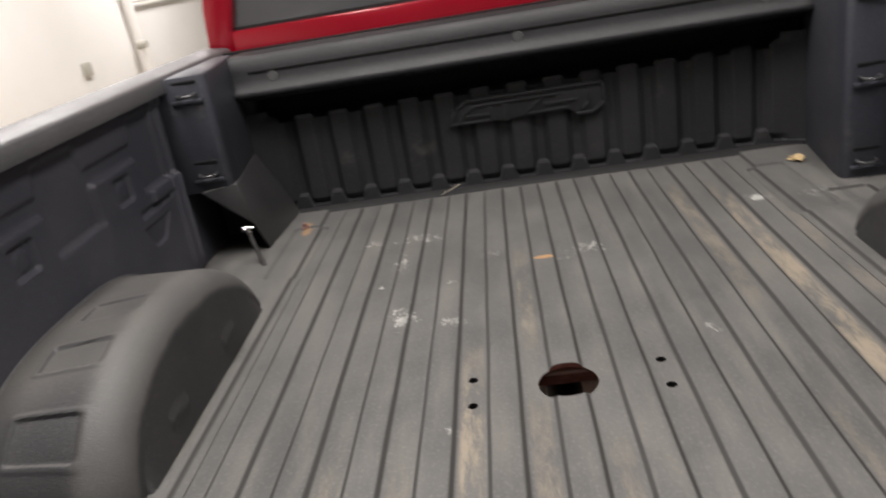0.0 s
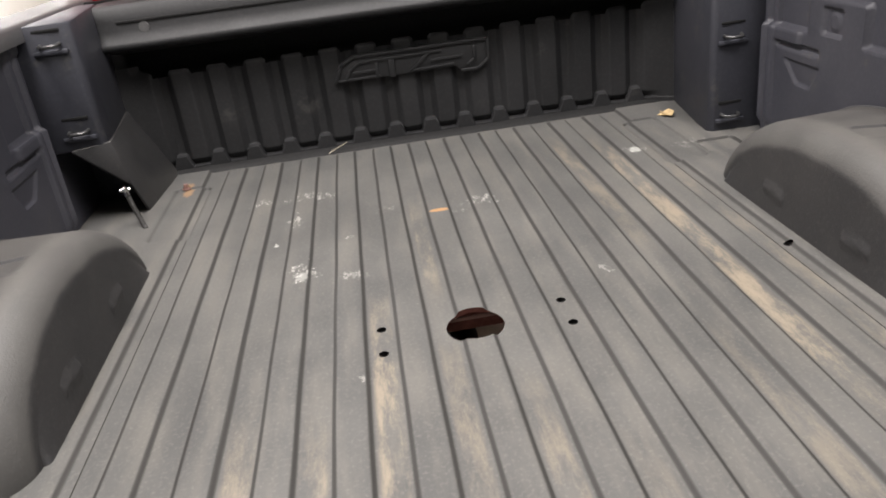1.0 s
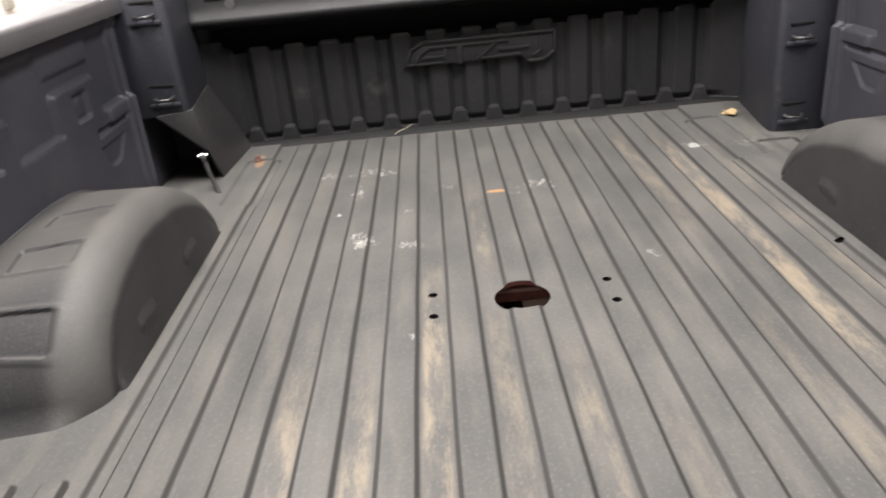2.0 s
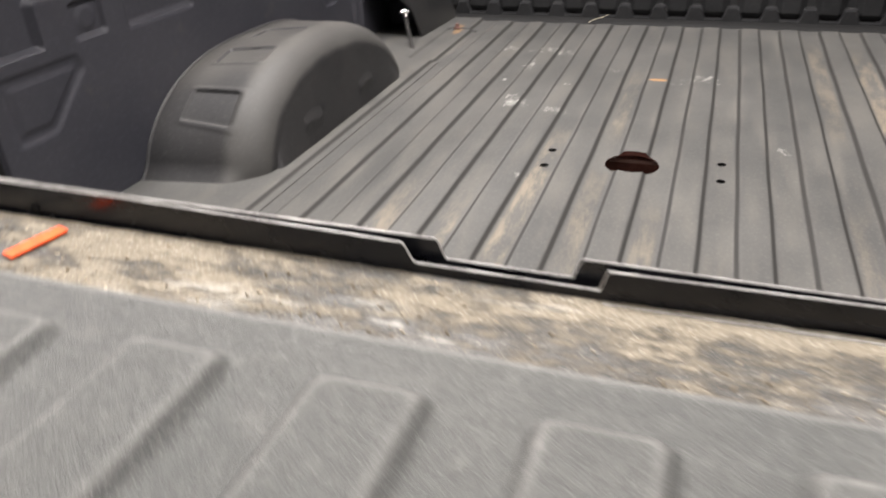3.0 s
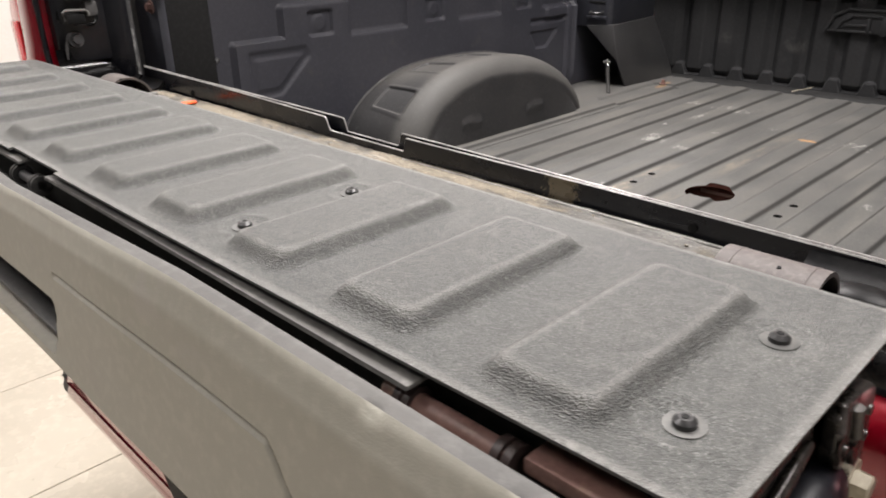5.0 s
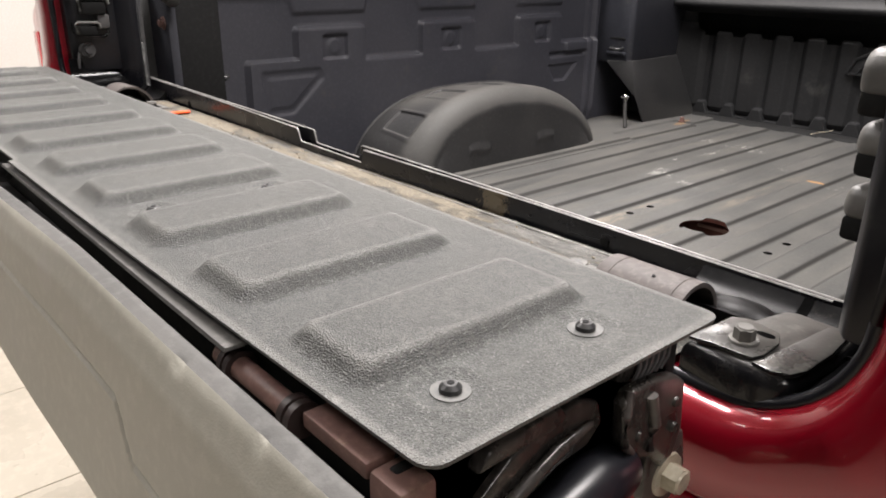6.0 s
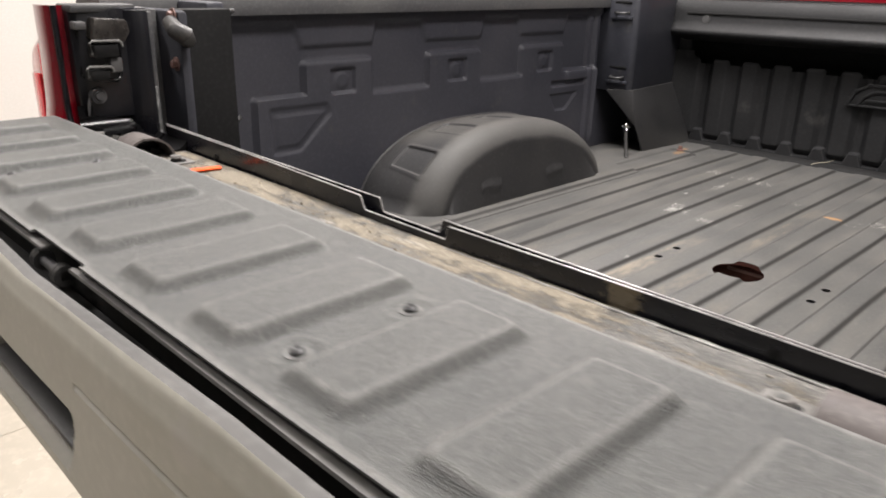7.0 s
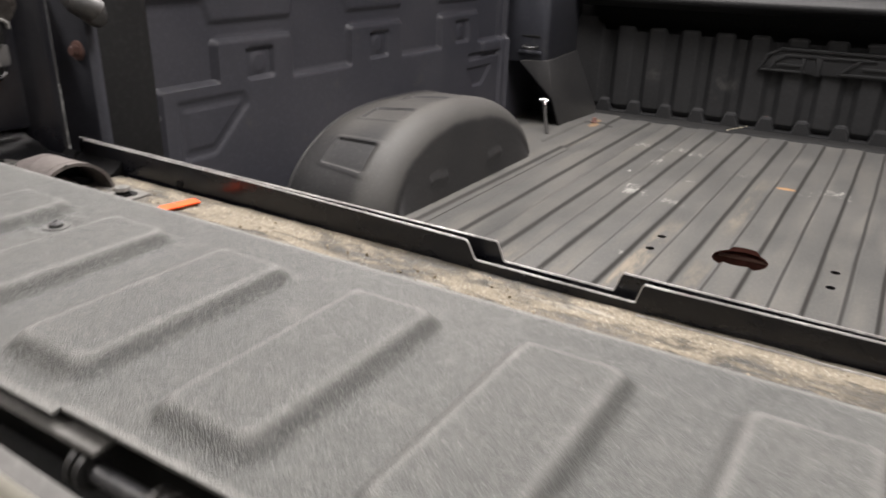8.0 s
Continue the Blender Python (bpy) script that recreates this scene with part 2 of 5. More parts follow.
def arch_material():
    """Dark coating, worn grey along the rounded shoulder, with dust and painted light on top."""
    m, nt, bsdf = nodes_of("arch_coating")
    p = place(nt)
    s = nt.nodes.new("ShaderNodeSeparateXYZ")
    nt.links.new(p, s.inputs[0])
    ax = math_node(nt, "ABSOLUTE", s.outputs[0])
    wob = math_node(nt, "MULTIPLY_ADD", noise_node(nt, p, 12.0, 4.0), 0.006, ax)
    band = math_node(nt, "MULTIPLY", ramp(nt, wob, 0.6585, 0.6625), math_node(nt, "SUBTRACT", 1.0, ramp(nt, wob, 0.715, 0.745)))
    blot = ramp(nt, noise_node(nt, p, 6.0, 5.0, 0.6), 0.35, 0.68)
    fleck = ramp(nt, noise_node(nt, p, 140.0, 3.0, 0.6), 0.5, 0.75)
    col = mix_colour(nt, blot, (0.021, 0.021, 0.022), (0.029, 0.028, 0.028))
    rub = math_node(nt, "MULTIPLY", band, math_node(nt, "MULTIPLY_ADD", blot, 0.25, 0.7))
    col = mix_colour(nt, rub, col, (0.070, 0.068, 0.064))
    # Level top paler: dust, with the overhead light put into the colour.
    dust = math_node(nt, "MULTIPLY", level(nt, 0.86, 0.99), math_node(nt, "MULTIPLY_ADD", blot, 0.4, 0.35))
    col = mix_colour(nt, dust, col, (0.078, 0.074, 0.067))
    col = mix_colour(nt, math_node(nt, "MULTIPLY", fleck, 0.15), col, (0.13, 0.125, 0.115))
    nt.links.new(col, bsdf.inputs["Base Color"])
    nt.links.new(math_node(nt, "MULTIPLY_ADD", blot, 0.12, 0.58), bsdf.inputs["Roughness"])
    bump(nt, bsdf, noise_node(nt, p, 300.0, 3.0, 0.55), 0.5, 0.0014)
    return m


def dusty_black():
    """Glossy black paint with grey dust and pale smears lying on its level faces."""
    m, nt, bsdf = nodes_of("dusty_black_paint")
    p = place(nt)
    smear = ramp(nt, noise_node(nt, p, 70.0, 7.0, 0.75), 0.50, 0.64)
    film = noise_node(nt, p, 16.0, 6.0, 0.65)
    lie = level(nt, 0.72, 0.97)
    dust = math_node(nt, "MULTIPLY", lie, math_node(nt, "MULTIPLY_ADD", ramp(nt, film, 0.40, 0.58), 0.55, 0.40))
    col = mix_colour(nt, dust, (0.008, 0.008, 0.009), (0.100, 0.096, 0.088))
    col = mix_colour(nt, math_node(nt, "MULTIPLY", smear, math_node(nt, "MULTIPLY_ADD", lie, 0.34, 0.05)), col, (0.22, 0.21, 0.19))
    nt.links.new(col, bsdf.inputs["Base Color"])
    nt.links.new(math_node(nt, "MULTIPLY_ADD", dust, 0.22, 0.18), bsdf.inputs["Roughness"])
    bump(nt, bsdf, noise_node(nt, p, 320.0, 3.0, 0.6), 0.15, 0.001)
    return m


def lip_material():
    """Black paint with thin dust and one dried tan smear."""
    m, nt, bsdf = nodes_of("lip_paint")
    p = place(nt)
    film = ramp(nt, noise_node(nt, p, 22.0, 6.0, 0.65, (0.5, 1, 1)), 0.45, 0.68)
    fleck = ramp(nt, noise_node(nt, p, 260.0, 3.0, 0.6), 0.58, 0.72)
    col = mix_colour(nt, film, (0.0062, 0.0066, 0.0095), (0.013, 0.0131, 0.0155))
    col = mix_colour(nt, math_node(nt, "MULTIPLY", fleck, 0.25), col, (0.05, 0.047, 0.043))
    smear = math_node(nt, "MULTIPLY", blob(nt, p, 0.279, -0.233, 0.017, 0.03, 0.9, 140.0), 0.55)
    col = mix_colour(nt, smear, col, (0.25, 0.205, 0.135))
    nt.links.new(col, bsdf.inputs["Base Color"])
    nt.links.new(math_node(nt, "MULTIPLY_ADD", film, 0.2, 0.26), bsdf.inputs["Roughness"])
    bsdf.inputs["Specular IOR Level"].default_value = 0.4
    return m


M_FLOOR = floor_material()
M_LIP = lip_material()
M_SILL = sill_material()
M_CRUMB = crumb_material()
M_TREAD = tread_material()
# Bed coating; blue haze and extra brightness on the side walls put into colour.
M_LINER = surface("bed_liner_coating", (0.037, 0.038, 0.048), (0.050, 0.050, 0.060), 0.55, grain=0.35, grain_scale=380.0, wear=(0.07, 0.068, 0.066), wear_amount=0.1, fine_amount=0.2)
M_ARCH = arch_material()
# Same bed coating, dimmed and tinted: shade and haze put into the colour.
M_LINER_DIM = surface("bed_liner_dimmed", (0.021, 0.0223, 0.0290), (0.029, 0.0298, 0.0375), 0.57, grain=0.35, grain_scale=380.0, wear=(0.06, 0.058, 0.056), wear_amount=0.1, fine_amount=0.2)
# Same bed coating again, darker still for the shade at the cab end.
M_LINER_SHADED = surface("bed_liner_shaded", (0.0080, 0.0083, 0.0090), (0.0110, 0.0111, 0.0119), 0.58, grain=0.3, grain_scale=450.0, wear=(0.0351, 0.0343, 0.0328), wear_amount=0.1, specular=0.4)
M_RAIL = surface("rail_plastic", (0.050, 0.050, 0.052), (0.066, 0.065, 0.064), 0.5, grain=0.3, grain_scale=500.0)
M_CAP = surface("weathered_taupe_plastic", (0.402, 0.388, 0.335), (0.452, 0.436, 0.384), 0.50, big=4.0, grain=0.12, grain_scale=900.0, fine_amount=0.12, wear=(0.43, 0.41, 0.37), wear_amount=0.1, specular=0.35)
M_CAPTOP = surface("blue_grey_cap_edge", (0.105, 0.103, 0.100), (0.135, 0.132, 0.127), 0.70, big=9.0, grain=0.1, grain_scale=900.0, fine_amount=0.25, specular=0.12)
M_BLACK = surface("black_paint", (0.006, 0.0062, 0.0085), (0.010, 0.0102, 0.0130), 0.30, rough_span=0.15, fine_amount=0.15, wear=(0.040, 0.037, 0.033), wear_amount=0.12, specular=0.4)
M_DARK = surface("dark_metal", (0.014, 0.014, 0.014), (0.04, 0.038, 0.036), 0.45, fine_amount=0.4, wear=(0.11, 0.10, 0.09), wear_amount=0.5)
# Black plastic; also put into holes and gaps as painted shade.
M_VOID = surface("black_plastic_and_shade", (0.004, 0.004, 0.004), (0.008, 0.008, 0.008), 0.7, specular=0.25)
M_RED = surface("red_metallic_paint", (0.215, 0.0016, 0.010), (0.245, 0.0022, 0.012), 0.22, metal=0.30, big=1.0, fine=900.0, fine_amount=0.04, coat=1.0, rough_span=0.03)
M_RUST = surface("rusty_brown_metal", (0.135, 0.070, 0.058), (0.19, 0.108, 0.090), 0.5, big=30.0, fine=200.0, wear=(0.25, 0.17, 0.12), wear_amount=0.3)
M_PRIMER = surface("red_brown_primer", (0.060, 0.020, 0.015), (0.082, 0.030, 0.023), 0.6, big=15.0, specular=0.15)
# Pale metal for thin edge lines; on the lip it is a painted highlight.
M_PALE_EDGE = surface("pale_edge_line", (0.34, 0.33, 0.32), (0.55, 0.54, 0.52), 0.35, metal=0.4, big=30.0, fine=200.0)
M_WORNSTRIP = surface("worn_pale_strip", (0.10, 0.10, 0.10), (0.16, 0.16, 0.155), 0.5, big=60.0, wear=(0.42, 0.42, 0.41), wear_amount=0.7)
M_STEEL = surface("grey_steel", (0.30, 0.29, 0.28), (0.42, 0.41, 0.39), 0.38, metal=0.8, big=40.0, fine=300.0)
M_RUBBER = surface("brown_black_rubber", (0.020, 0.013, 0.012), (0.034, 0.022, 0.020), 0.45)
M_CHROME = surface("chrome", (0.75, 0.75, 0.75), (0.8, 0.8, 0.8), 0.12, metal=1.0, big=60.0, rough_span=0.1)
M_BOLT = surface("blackened_steel", (0.045, 0.045, 0.046), (0.085, 0.085, 0.085), 0.36, metal=0.6, big=60.0, fine=400.0)
M_TUBE = surface("dusty_tube", (0.105, 0.092, 0.088), (0.135, 0.12, 0.112), 0.60, big=20.0, fine=200.0, wear=(0.20, 0.18, 0.165), wear_amount=0.2, stretch=(0.4, 1, 1), specular=0.3)
M_FLANGE = surface("dull_grey_steel", (0.055, 0.055, 0.058), (0.085, 0.083, 0.082), 0.45, big=12.0, wear=(0.14, 0.13, 0.125), wear_amount=0.3)
M_TARNISH = surface("tarnished_brown_steel", (0.034, 0.029, 0.027), (0.075, 0.066, 0.060), 0.38, big=35.0, fine=200.0, wear=(0.16, 0.145, 0.125), wear_amount=0.4)
M_GLOSS = surface("glossy_black_paint", (0.007, 0.007, 0.008), (0.011, 0.011, 0.012), 0.16, rough_span=0.08, big=14.0, fine_amount=0.2, wear=(0.05, 0.048, 0.045), wear_amount=0.15)
M_LATCH = surface("oily_dark_steel", (0.030, 0.027, 0.025), (0.062, 0.056, 0.050), 0.30, metal=0.3, big=28.0, fine=180.0, wear=(0.085, 0.076, 0.066), wear_amount=0.35)
M_STOP = surface("grey_rubber", (0.11, 0.108, 0.104), (0.17, 0.166, 0.158), 0.42, big=30.0)
M_BRIGHTLENS = surface("bright_red_reflector", (0.85, 0.004, 0.016), (0.9, 0.006, 0.02), 0.2, coat=1.0, big=8.0)
M_ORANGE = surface("orange_tape", (0.90, 0.085, 0.008), (0.92, 0.11, 0.012), 0.5, big=40.0)
M_LENS = surface("red_lens", (0.55, 0.004, 0.010), (0.6, 0.006, 0.012), 0.15, coat=1.0, big=8.0)
M_WHITE = surface("white_wall_paint", (0.78, 0.76, 0.72), (0.82, 0.80, 0.77), 0.6, big=0.8, grain=0.1, grain_scale=60.0)
M_CEIL = surface("ceiling_paint", (0.22, 0.22, 0.22), (0.26, 0.26, 0.255), 0.8)
M_GREYWALL = surface("grey_wall_paint", (0.30, 0.30, 0.295), (0.35, 0.345, 0.34), 0.7, big=0.8)
M_TILE = surface("cream_floor_tile", (0.49, 0.445, 0.365), (0.55, 0.505, 0.42), 0.25, big=2.0, fine=30.0, fine_amount=0.15)
M_GROUT = surface("grout", (0.36, 0.32, 0.26), (0.42, 0.38, 0.31), 0.8)
M_ROD_COVER = surface("worn_grey_strip", (0.085, 0.082, 0.078), (0.115, 0.112, 0.106), 0.62, big=14.0, wear=(0.17, 0.165, 0.155), wear_amount=0.25, specular=0.25)
M_ROOT = surface("dusty_black_paint", (0.005, 0.005, 0.0058), (0.0085, 0.0083, 0.0085), 0.34, rough_span=0.15, big=16.0, fine_amount=0.3, wear=(0.035, 0.033, 0.030), wear_amount=0.1, specular=0.12)
M_CREAM = surface("cream_plated_steel", (0.33, 0.295, 0.225), (0.42, 0.38, 0.30), 0.38, metal=0.2, big=40.0, wear=(0.16, 0.13, 0.10), wear_amount=0.15)
# Flat black inlays: the dark inside slots, put into colour.
M_PIT = surface("black_pit", (0.0015, 0.0015, 0.0016), (0.003, 0.003, 0.003), 0.9, specular=0.02)
M_CLIP = surface("dusty_clip_steel", (0.115, 0.11, 0.102), (0.17, 0.164, 0.152), 0.5, big=50.0, wear=(0.30, 0.29, 0.27), wear_amount=0.25)
M_WASHER = surface("grey_washer", (0.072, 0.073, 0.070), (0.115, 0.114, 0.107), 0.42, big=60.0)
M_STRAW = surface("dry_straw", (0.42, 0.37, 0.27), (0.5, 0.45, 0.34), 0.7, big=60.0)
M_LEAF = surface("dry_leaf", (0.36, 0.25, 0.12), (0.5, 0.38, 0.2), 0.7, big=60.0)
M_DUSTSTEEL = dusty_black()


def glass_material():
    m, nt, bsdf = nodes_of("tinted_rear_glass")
    p = place(nt)
    nt.links.new(mix_colour(nt, noise_node(nt, p, 3.0), (0.05, 0.05, 0.052), (0.075, 0.075, 0.075)), bsdf.inputs["Base Color"])
    bsdf.inputs["Roughness"].default_value = 0.06
    bsdf.inputs["Coat Weight"].default_value = 1.0
    return m


M_GLASS = glass_material()


# ---- mesh helpers ----
def thing(name, x, y, z, label, category, group="", kind=""):
    ob = new(name)
    ob.empty_display_size = 0.05
    ob.matrix_basis = pose(x, y, z)
    return tagged(ob, label, category, group, kind)


def finish(name, me, material, parent, label="", smooth=True):
    if material:
        me.materials.append(material)
    if smooth:
        me.polygons.foreach_set("use_smooth", [True] * len(me.polygons))
        me.set_sharp_from_angle(angle=radians(38))
    ob = new(name, me)
    if parent is not None:
        ob.parent = parent
        if parent.type == "EMPTY":
            ob.matrix_parent_inverse = parent.matrix_basis.inverted()
    return tagged(ob, label)


def part(name, bm, material, parent, label="", smooth=True):
    me = bpy.data.meshes.new(name)
    bmesh.ops.recalc_face_normals(bm, faces=bm.faces)
    bm.to_mesh(me)
    bm.free()
    return finish(name, me, material, parent, label, smooth)


def box(bm, lo, hi, bevel=0.0, seg=2, turn=None):
    c = [(a + b) / 2 for a, b in zip(lo, hi)]
    m = Matrix.Translation(c) @ (turn or Matrix()) @ Matrix.Diagonal([b - a for a, b in zip(lo, hi)] + [1])
    vs = bmesh.ops.create_cube(bm, size=1.0, matrix=m)["verts"]
    if bevel:
        es = list({e for v in vs for e in v.link_edges})
        bmesh.ops.bevel(bm, geom=es, offset=bevel, segments=seg, affect="EDGES", profile=0.5)


def boxed(lo, hi, bevel=0.0, seg=2, turn=None):
    bm = bmesh.new()
    box(bm, lo, hi, bevel, seg, turn)
    return bm


def rod(bm, a, b, r, r2=None, seg=20, cap=True):
    a, b = Vector(a), Vector(b)
    m = Matrix.Translation((a + b) / 2) @ (b - a).to_track_quat("Z", "Y").to_matrix().to_4x4()
    bmesh.ops.create_cone(bm, cap_ends=cap, segments=seg, radius1=r, radius2=r if r2 is None else r2, depth=(b - a).length, matrix=m)


def extruded(pts, x0, x1, bevel=0.0, axis="x", seg=2):
    """A closed outline swept along an axis: (y, z) for x, (x, z) for y, (x, y) for z."""
    bm = bmesh.new()

    def at(p, s):
        return {"x": (s, p[0], p[1]), "y": (p[0], s, p[1]), "z": (p[0], p[1], s)}[axis]
    f = bm.faces.new([bm.verts.new(at(p, x0)) for p in pts])
    out = bmesh.ops.extrude_face_region(bm, geom=[f])
    d = Vector(at((0, 0), x1 - x0))
    bmesh.ops.translate(bm, vec=d, verts=[v for v in out["geom"] if isinstance(v, bmesh.types.BMVert)])
    if bevel:
        bmesh.ops.bevel(bm, geom=list(bm.edges), offset=bevel, segments=seg, affect="EDGES", profile=0.5)
    return bm


def hexbolt(bm, p, r=0.009, h=0.007, flange=0.013, axis=(0, 0, 1)):
    a, p = Vector(axis), Vector(p)
    rod(bm, p, p + a * 0.002, flange, flange * 0.95)
    rod(bm, p + a * 0.002, p + a * (0.002 + h), r, r * 0.96, seg=6)
    rod(bm, p + a * (0.002 + h), p + a * (0.003 + h), r * 0.8, r * 0.7, seg=12)


def sweep(pts, r, seg=10):
    """A round bar through points."""
    bm = bmesh.new()
    rings = []
    pts = [Vector(p) for p in pts]
    for i, p in enumerate(pts):
        d = (pts[min(i + 1, len(pts) - 1)] - pts[max(i - 1, 0)]).normalized()
        q = d.to_track_quat("Z", "Y")
        rr = r[i] if isinstance(r, (list, tuple)) else r
        rings.append([bm.verts.new(p + q @ Vector((rr * math.cos(k * 2 * math.pi / seg), rr * math.sin(k * 2 * math.pi / seg), 0))) for k in range(seg)])
    for a, b in zip(rings, rings[1:]):
        for k in range(seg):
            bm.faces.new((a[k], a[(k + 1) % seg], b[(k + 1) % seg], b[k]))
    bm.faces.new(rings[0][::-1])
    bm.faces.new(rings[-1])
    return bm


def relief(us, vs, place_at, keep=None):
    """A sheet over the grid us x vs; place_at takes the grids and gives x, y, z arrays; keep: a mask of cells."""
    U, V = np.meshgrid(np.array(us), np.array(vs), indexing="ij")
    X, Y, Z = place_at(U, V)
    n, m = U.shape
    co = np.stack([np.broadcast_to(a, U.shape) for a in (X, Y, Z)], -1).reshape(-1, 3)
    idx = np.arange(n * m).reshape(n, m)
    q = np.stack([idx[:-1, :-1], idx[1:, :-1], idx[1:, 1:], idx[:-1, 1:]], -1)
    if keep is not None:
        uc, vc = (U[:-1, :-1] + U[1:, 1:]) / 2, (V[:-1, :-1] + V[1:, 1:]) / 2
        q = q[keep(uc, vc)]
    me = bpy.data.meshes.new("sheet")
    me.from_pydata(co.tolist(), [], q.reshape(-1, 4).tolist())
    return me


def sd_box(u, v, u0, u1, v0, v1, r=0.0):
    dx, dy = np.abs(u - (u0 + u1) / 2) - (u1 - u0) / 2 + r, np.abs(v - (v0 + v1) / 2) - (v1 - v0) / 2 + r
    return np.hypot(np.maximum(dx, 0), np.maximum(dy, 0)) + np.minimum(np.maximum(dx, dy), 0) - r


def sd_poly(u, v, pts):
    """Signed distance, roughly, to a convex outline given anticlockwise."""
    d = None
    for (a, b), (c, e) in zip(pts, pts[1:] + pts[:1]):
        n = math.hypot(c - a, e - b)
        one = ((u - a) * (e - b) - (v - b) * (c - a)) / n
        d = one if d is None else np.maximum(d, one)
    return d


def step(sd, w):
    """1 inside, 0 beyond a slope of width w outside the outline."""
    t = np.clip(1 - sd / w, 0, 1)
    return t * t * (3 - 2 * t)


def spaced(a, b, d):
    return np.linspace(a, b, max(2, int(round((b - a) / d)) + 1))


def lines(*runs):
    """Grid lines from runs (start, end, spacing), merged and sorted."""
    v = np.sort(np.concatenate([spaced(*r) for r in runs]))
    return v[np.concatenate([[True], np.diff(v) > 0.0009])]


# ---- the room ----
ground = tagged(new("floor"), "cream ceramic tile floor of a bright showroom", "floor", kind="structure")
bm = boxed((-4.2, -7.0, -1.0), (5.2, 13.0, -0.856))
part("grout_bed", bm, M_GROUT, ground)
# East and south walls are unseen; their grey limits bounced light.
for nm, lo, hi, mt, lb in (("wall_west", (-4.4, -7.2, -0.86), (-4.2, 13.2, 3.0), M_WHITE, "plain white painted showroom wall"), ("wall_east", (5.2, -7.2, -0.86), (5.4, 13.2, 3.0), M_GREYWALL, "unseen plain grey wall that limits bounced light"),
                           ("wall_north", (-4.2, 13.0, -0.86), (5.2, 13.2, 3.0), M_WHITE, "plain white painted showroom wall"), ("wall_south", (-4.2, -7.2, -0.86), (5.2, -7.0, 3.0), M_GREYWALL, "unseen plain grey wall that limits bounced light")):
    ob = part(nm, boxed(lo, hi), mt, None, smooth=False)
    tagged(ob, lb, "wall", kind="structure")
# Unseen ceiling, kept grey to limit bounced light.
ob = part("ceiling", boxed((-4.4, -7.2, 3.0), (5.4, 13.2, 3.1)), M_CEIL, None, smooth=False)
tagged(ob, "unseen plain grey ceiling that limits bounced light", "ceiling", kind="structure")
for lx, ly, lw in LAMPS:
    lamp = thing("ceiling_light", lx, ly, 3.0, "unseen white rectangular ceiling light fitting hung below the ceiling", "ceiling light", "ceiling lights")
    bm = boxed((lx - 0.30, ly - 0.60, 2.61), (lx + 0.30, ly + 0.60, 2.66), 0.006)
    part("housing", bm, M_WHITE, lamp)
    for sy in (-0.4, 0.4):
        bm = bmesh.new()
        rod(bm, (lx, ly + sy, 2.655), (lx, ly + sy, 3.0), 0.006)
        part("hanger", bm, M_STEEL, lamp)

# ---- the pickup ----
truck = thing("pickup_truck", 0, 0.9, -0.85, "red pickup truck with a grey spray-lined cargo bed", "pickup truck")
PITCH = 0.107
RIB = 0.0070


def rib_height(x, y):
    """Pressed ribs along the bed, with ends that run out before the front wall."""
    x0 = x
    x = x + 0.0005 * np.sin(7.0 * y + 12.0 * x) + 0.0004 * np.sin(19.0 * y + 31.0 * x)
    k = np.abs(((x + PITCH / 2) % PITCH) - PITCH / 2)
    t = np.clip((0.0325 - k) / 0.0125, 0, 1)
    h = RIB * t * t * (3 - 2 * t)
    h = h * (np.abs(x0) < 0.59) * np.clip((1.765 - y) / 0.022, 0, 1)
    return h


HOLES = [(-0.160, 0.713), (-0.160, 0.636), (0.160, 0.713), (0.160, 0.636), (0.616, 0.776)]


def floor_height(x, y):
    z = rib_height(x, y) - RIB
    ax = np.abs(x)
    z = z + RIB * step(0.626 - ax, 0.014) - 0.0016 * step(np.abs(ax - 0.598) - 0.0008, 0.0012) * (y < 1.27)
    for sx in (-1, 1):
        z = z - 0.006 * step(sd_box(x * sx, y, 0.600, 0.690, 1.275, 1.63, 0.01), 0.006)
        for c in (0.665, 0.735, 0.80):
            z = z + 0.008 * np.clip(1 - sd_box(x * sx, y, c - 0.014, c + 0.014, -0.3, 0.28, 0.004) / 0.006, 0, 1)
    z = z - 0.006 * step(sd_box(x, y, 0.71, 0.80, 1.30, 1.38, 0.01), 0.006)
    return z


def hole_sd(x, y):
    d = np.hypot(x, y - 0.675) - 0.050
    for hx, hy in HOLES:
        d = np.minimum(d, np.hypot(x - hx, y - hy) - 0.0085)
    return d


xs = np.concatenate([spaced(-0.90, 0.90, 0.009), spaced(-0.06, 0.06, 0.003), *[spaced(s * 0.16 - 0.012, s * 0.16 + 0.012, 0.002) for s in (-1, 1)], spaced(0.604, 0.634, 0.002), spaced(-0.634, -0.604, 0.002), *[s * (0.598 + np.array([-0.0022, -0.0010, 0.0, 0.0010, 0.0022])) for s in (-1, 1)], *[spaced(s * q - 0.024, s * q + 0.024, 0.003) for s in (-1, 1) for q in (0.665, 0.735, 0.80)]]
                    + [np.array([k * PITCH + e for e in (-0.0330, -0.0305, -0.0282, -0.0260, -0.0238, -0.0215, -0.0195, 0.0195, 0.0215, 0.0238, 0.0260, 0.0282, 0.0305, 0.0330)]) for k in range(-5, 6)])
xs = np.sort(xs)
xs = xs[np.concatenate([[True], np.diff(xs) > 0.0009])]
ys = lines((-0.215, 1.80, 0.025), (0.615, 0.735, 0.003), (0.763, 0.79, 0.002), (1.735, 1.775, 0.004), (1.26, 1.40, 0.005), (1.62, 1.645, 0.004), (0.265, 0.30, 0.004))


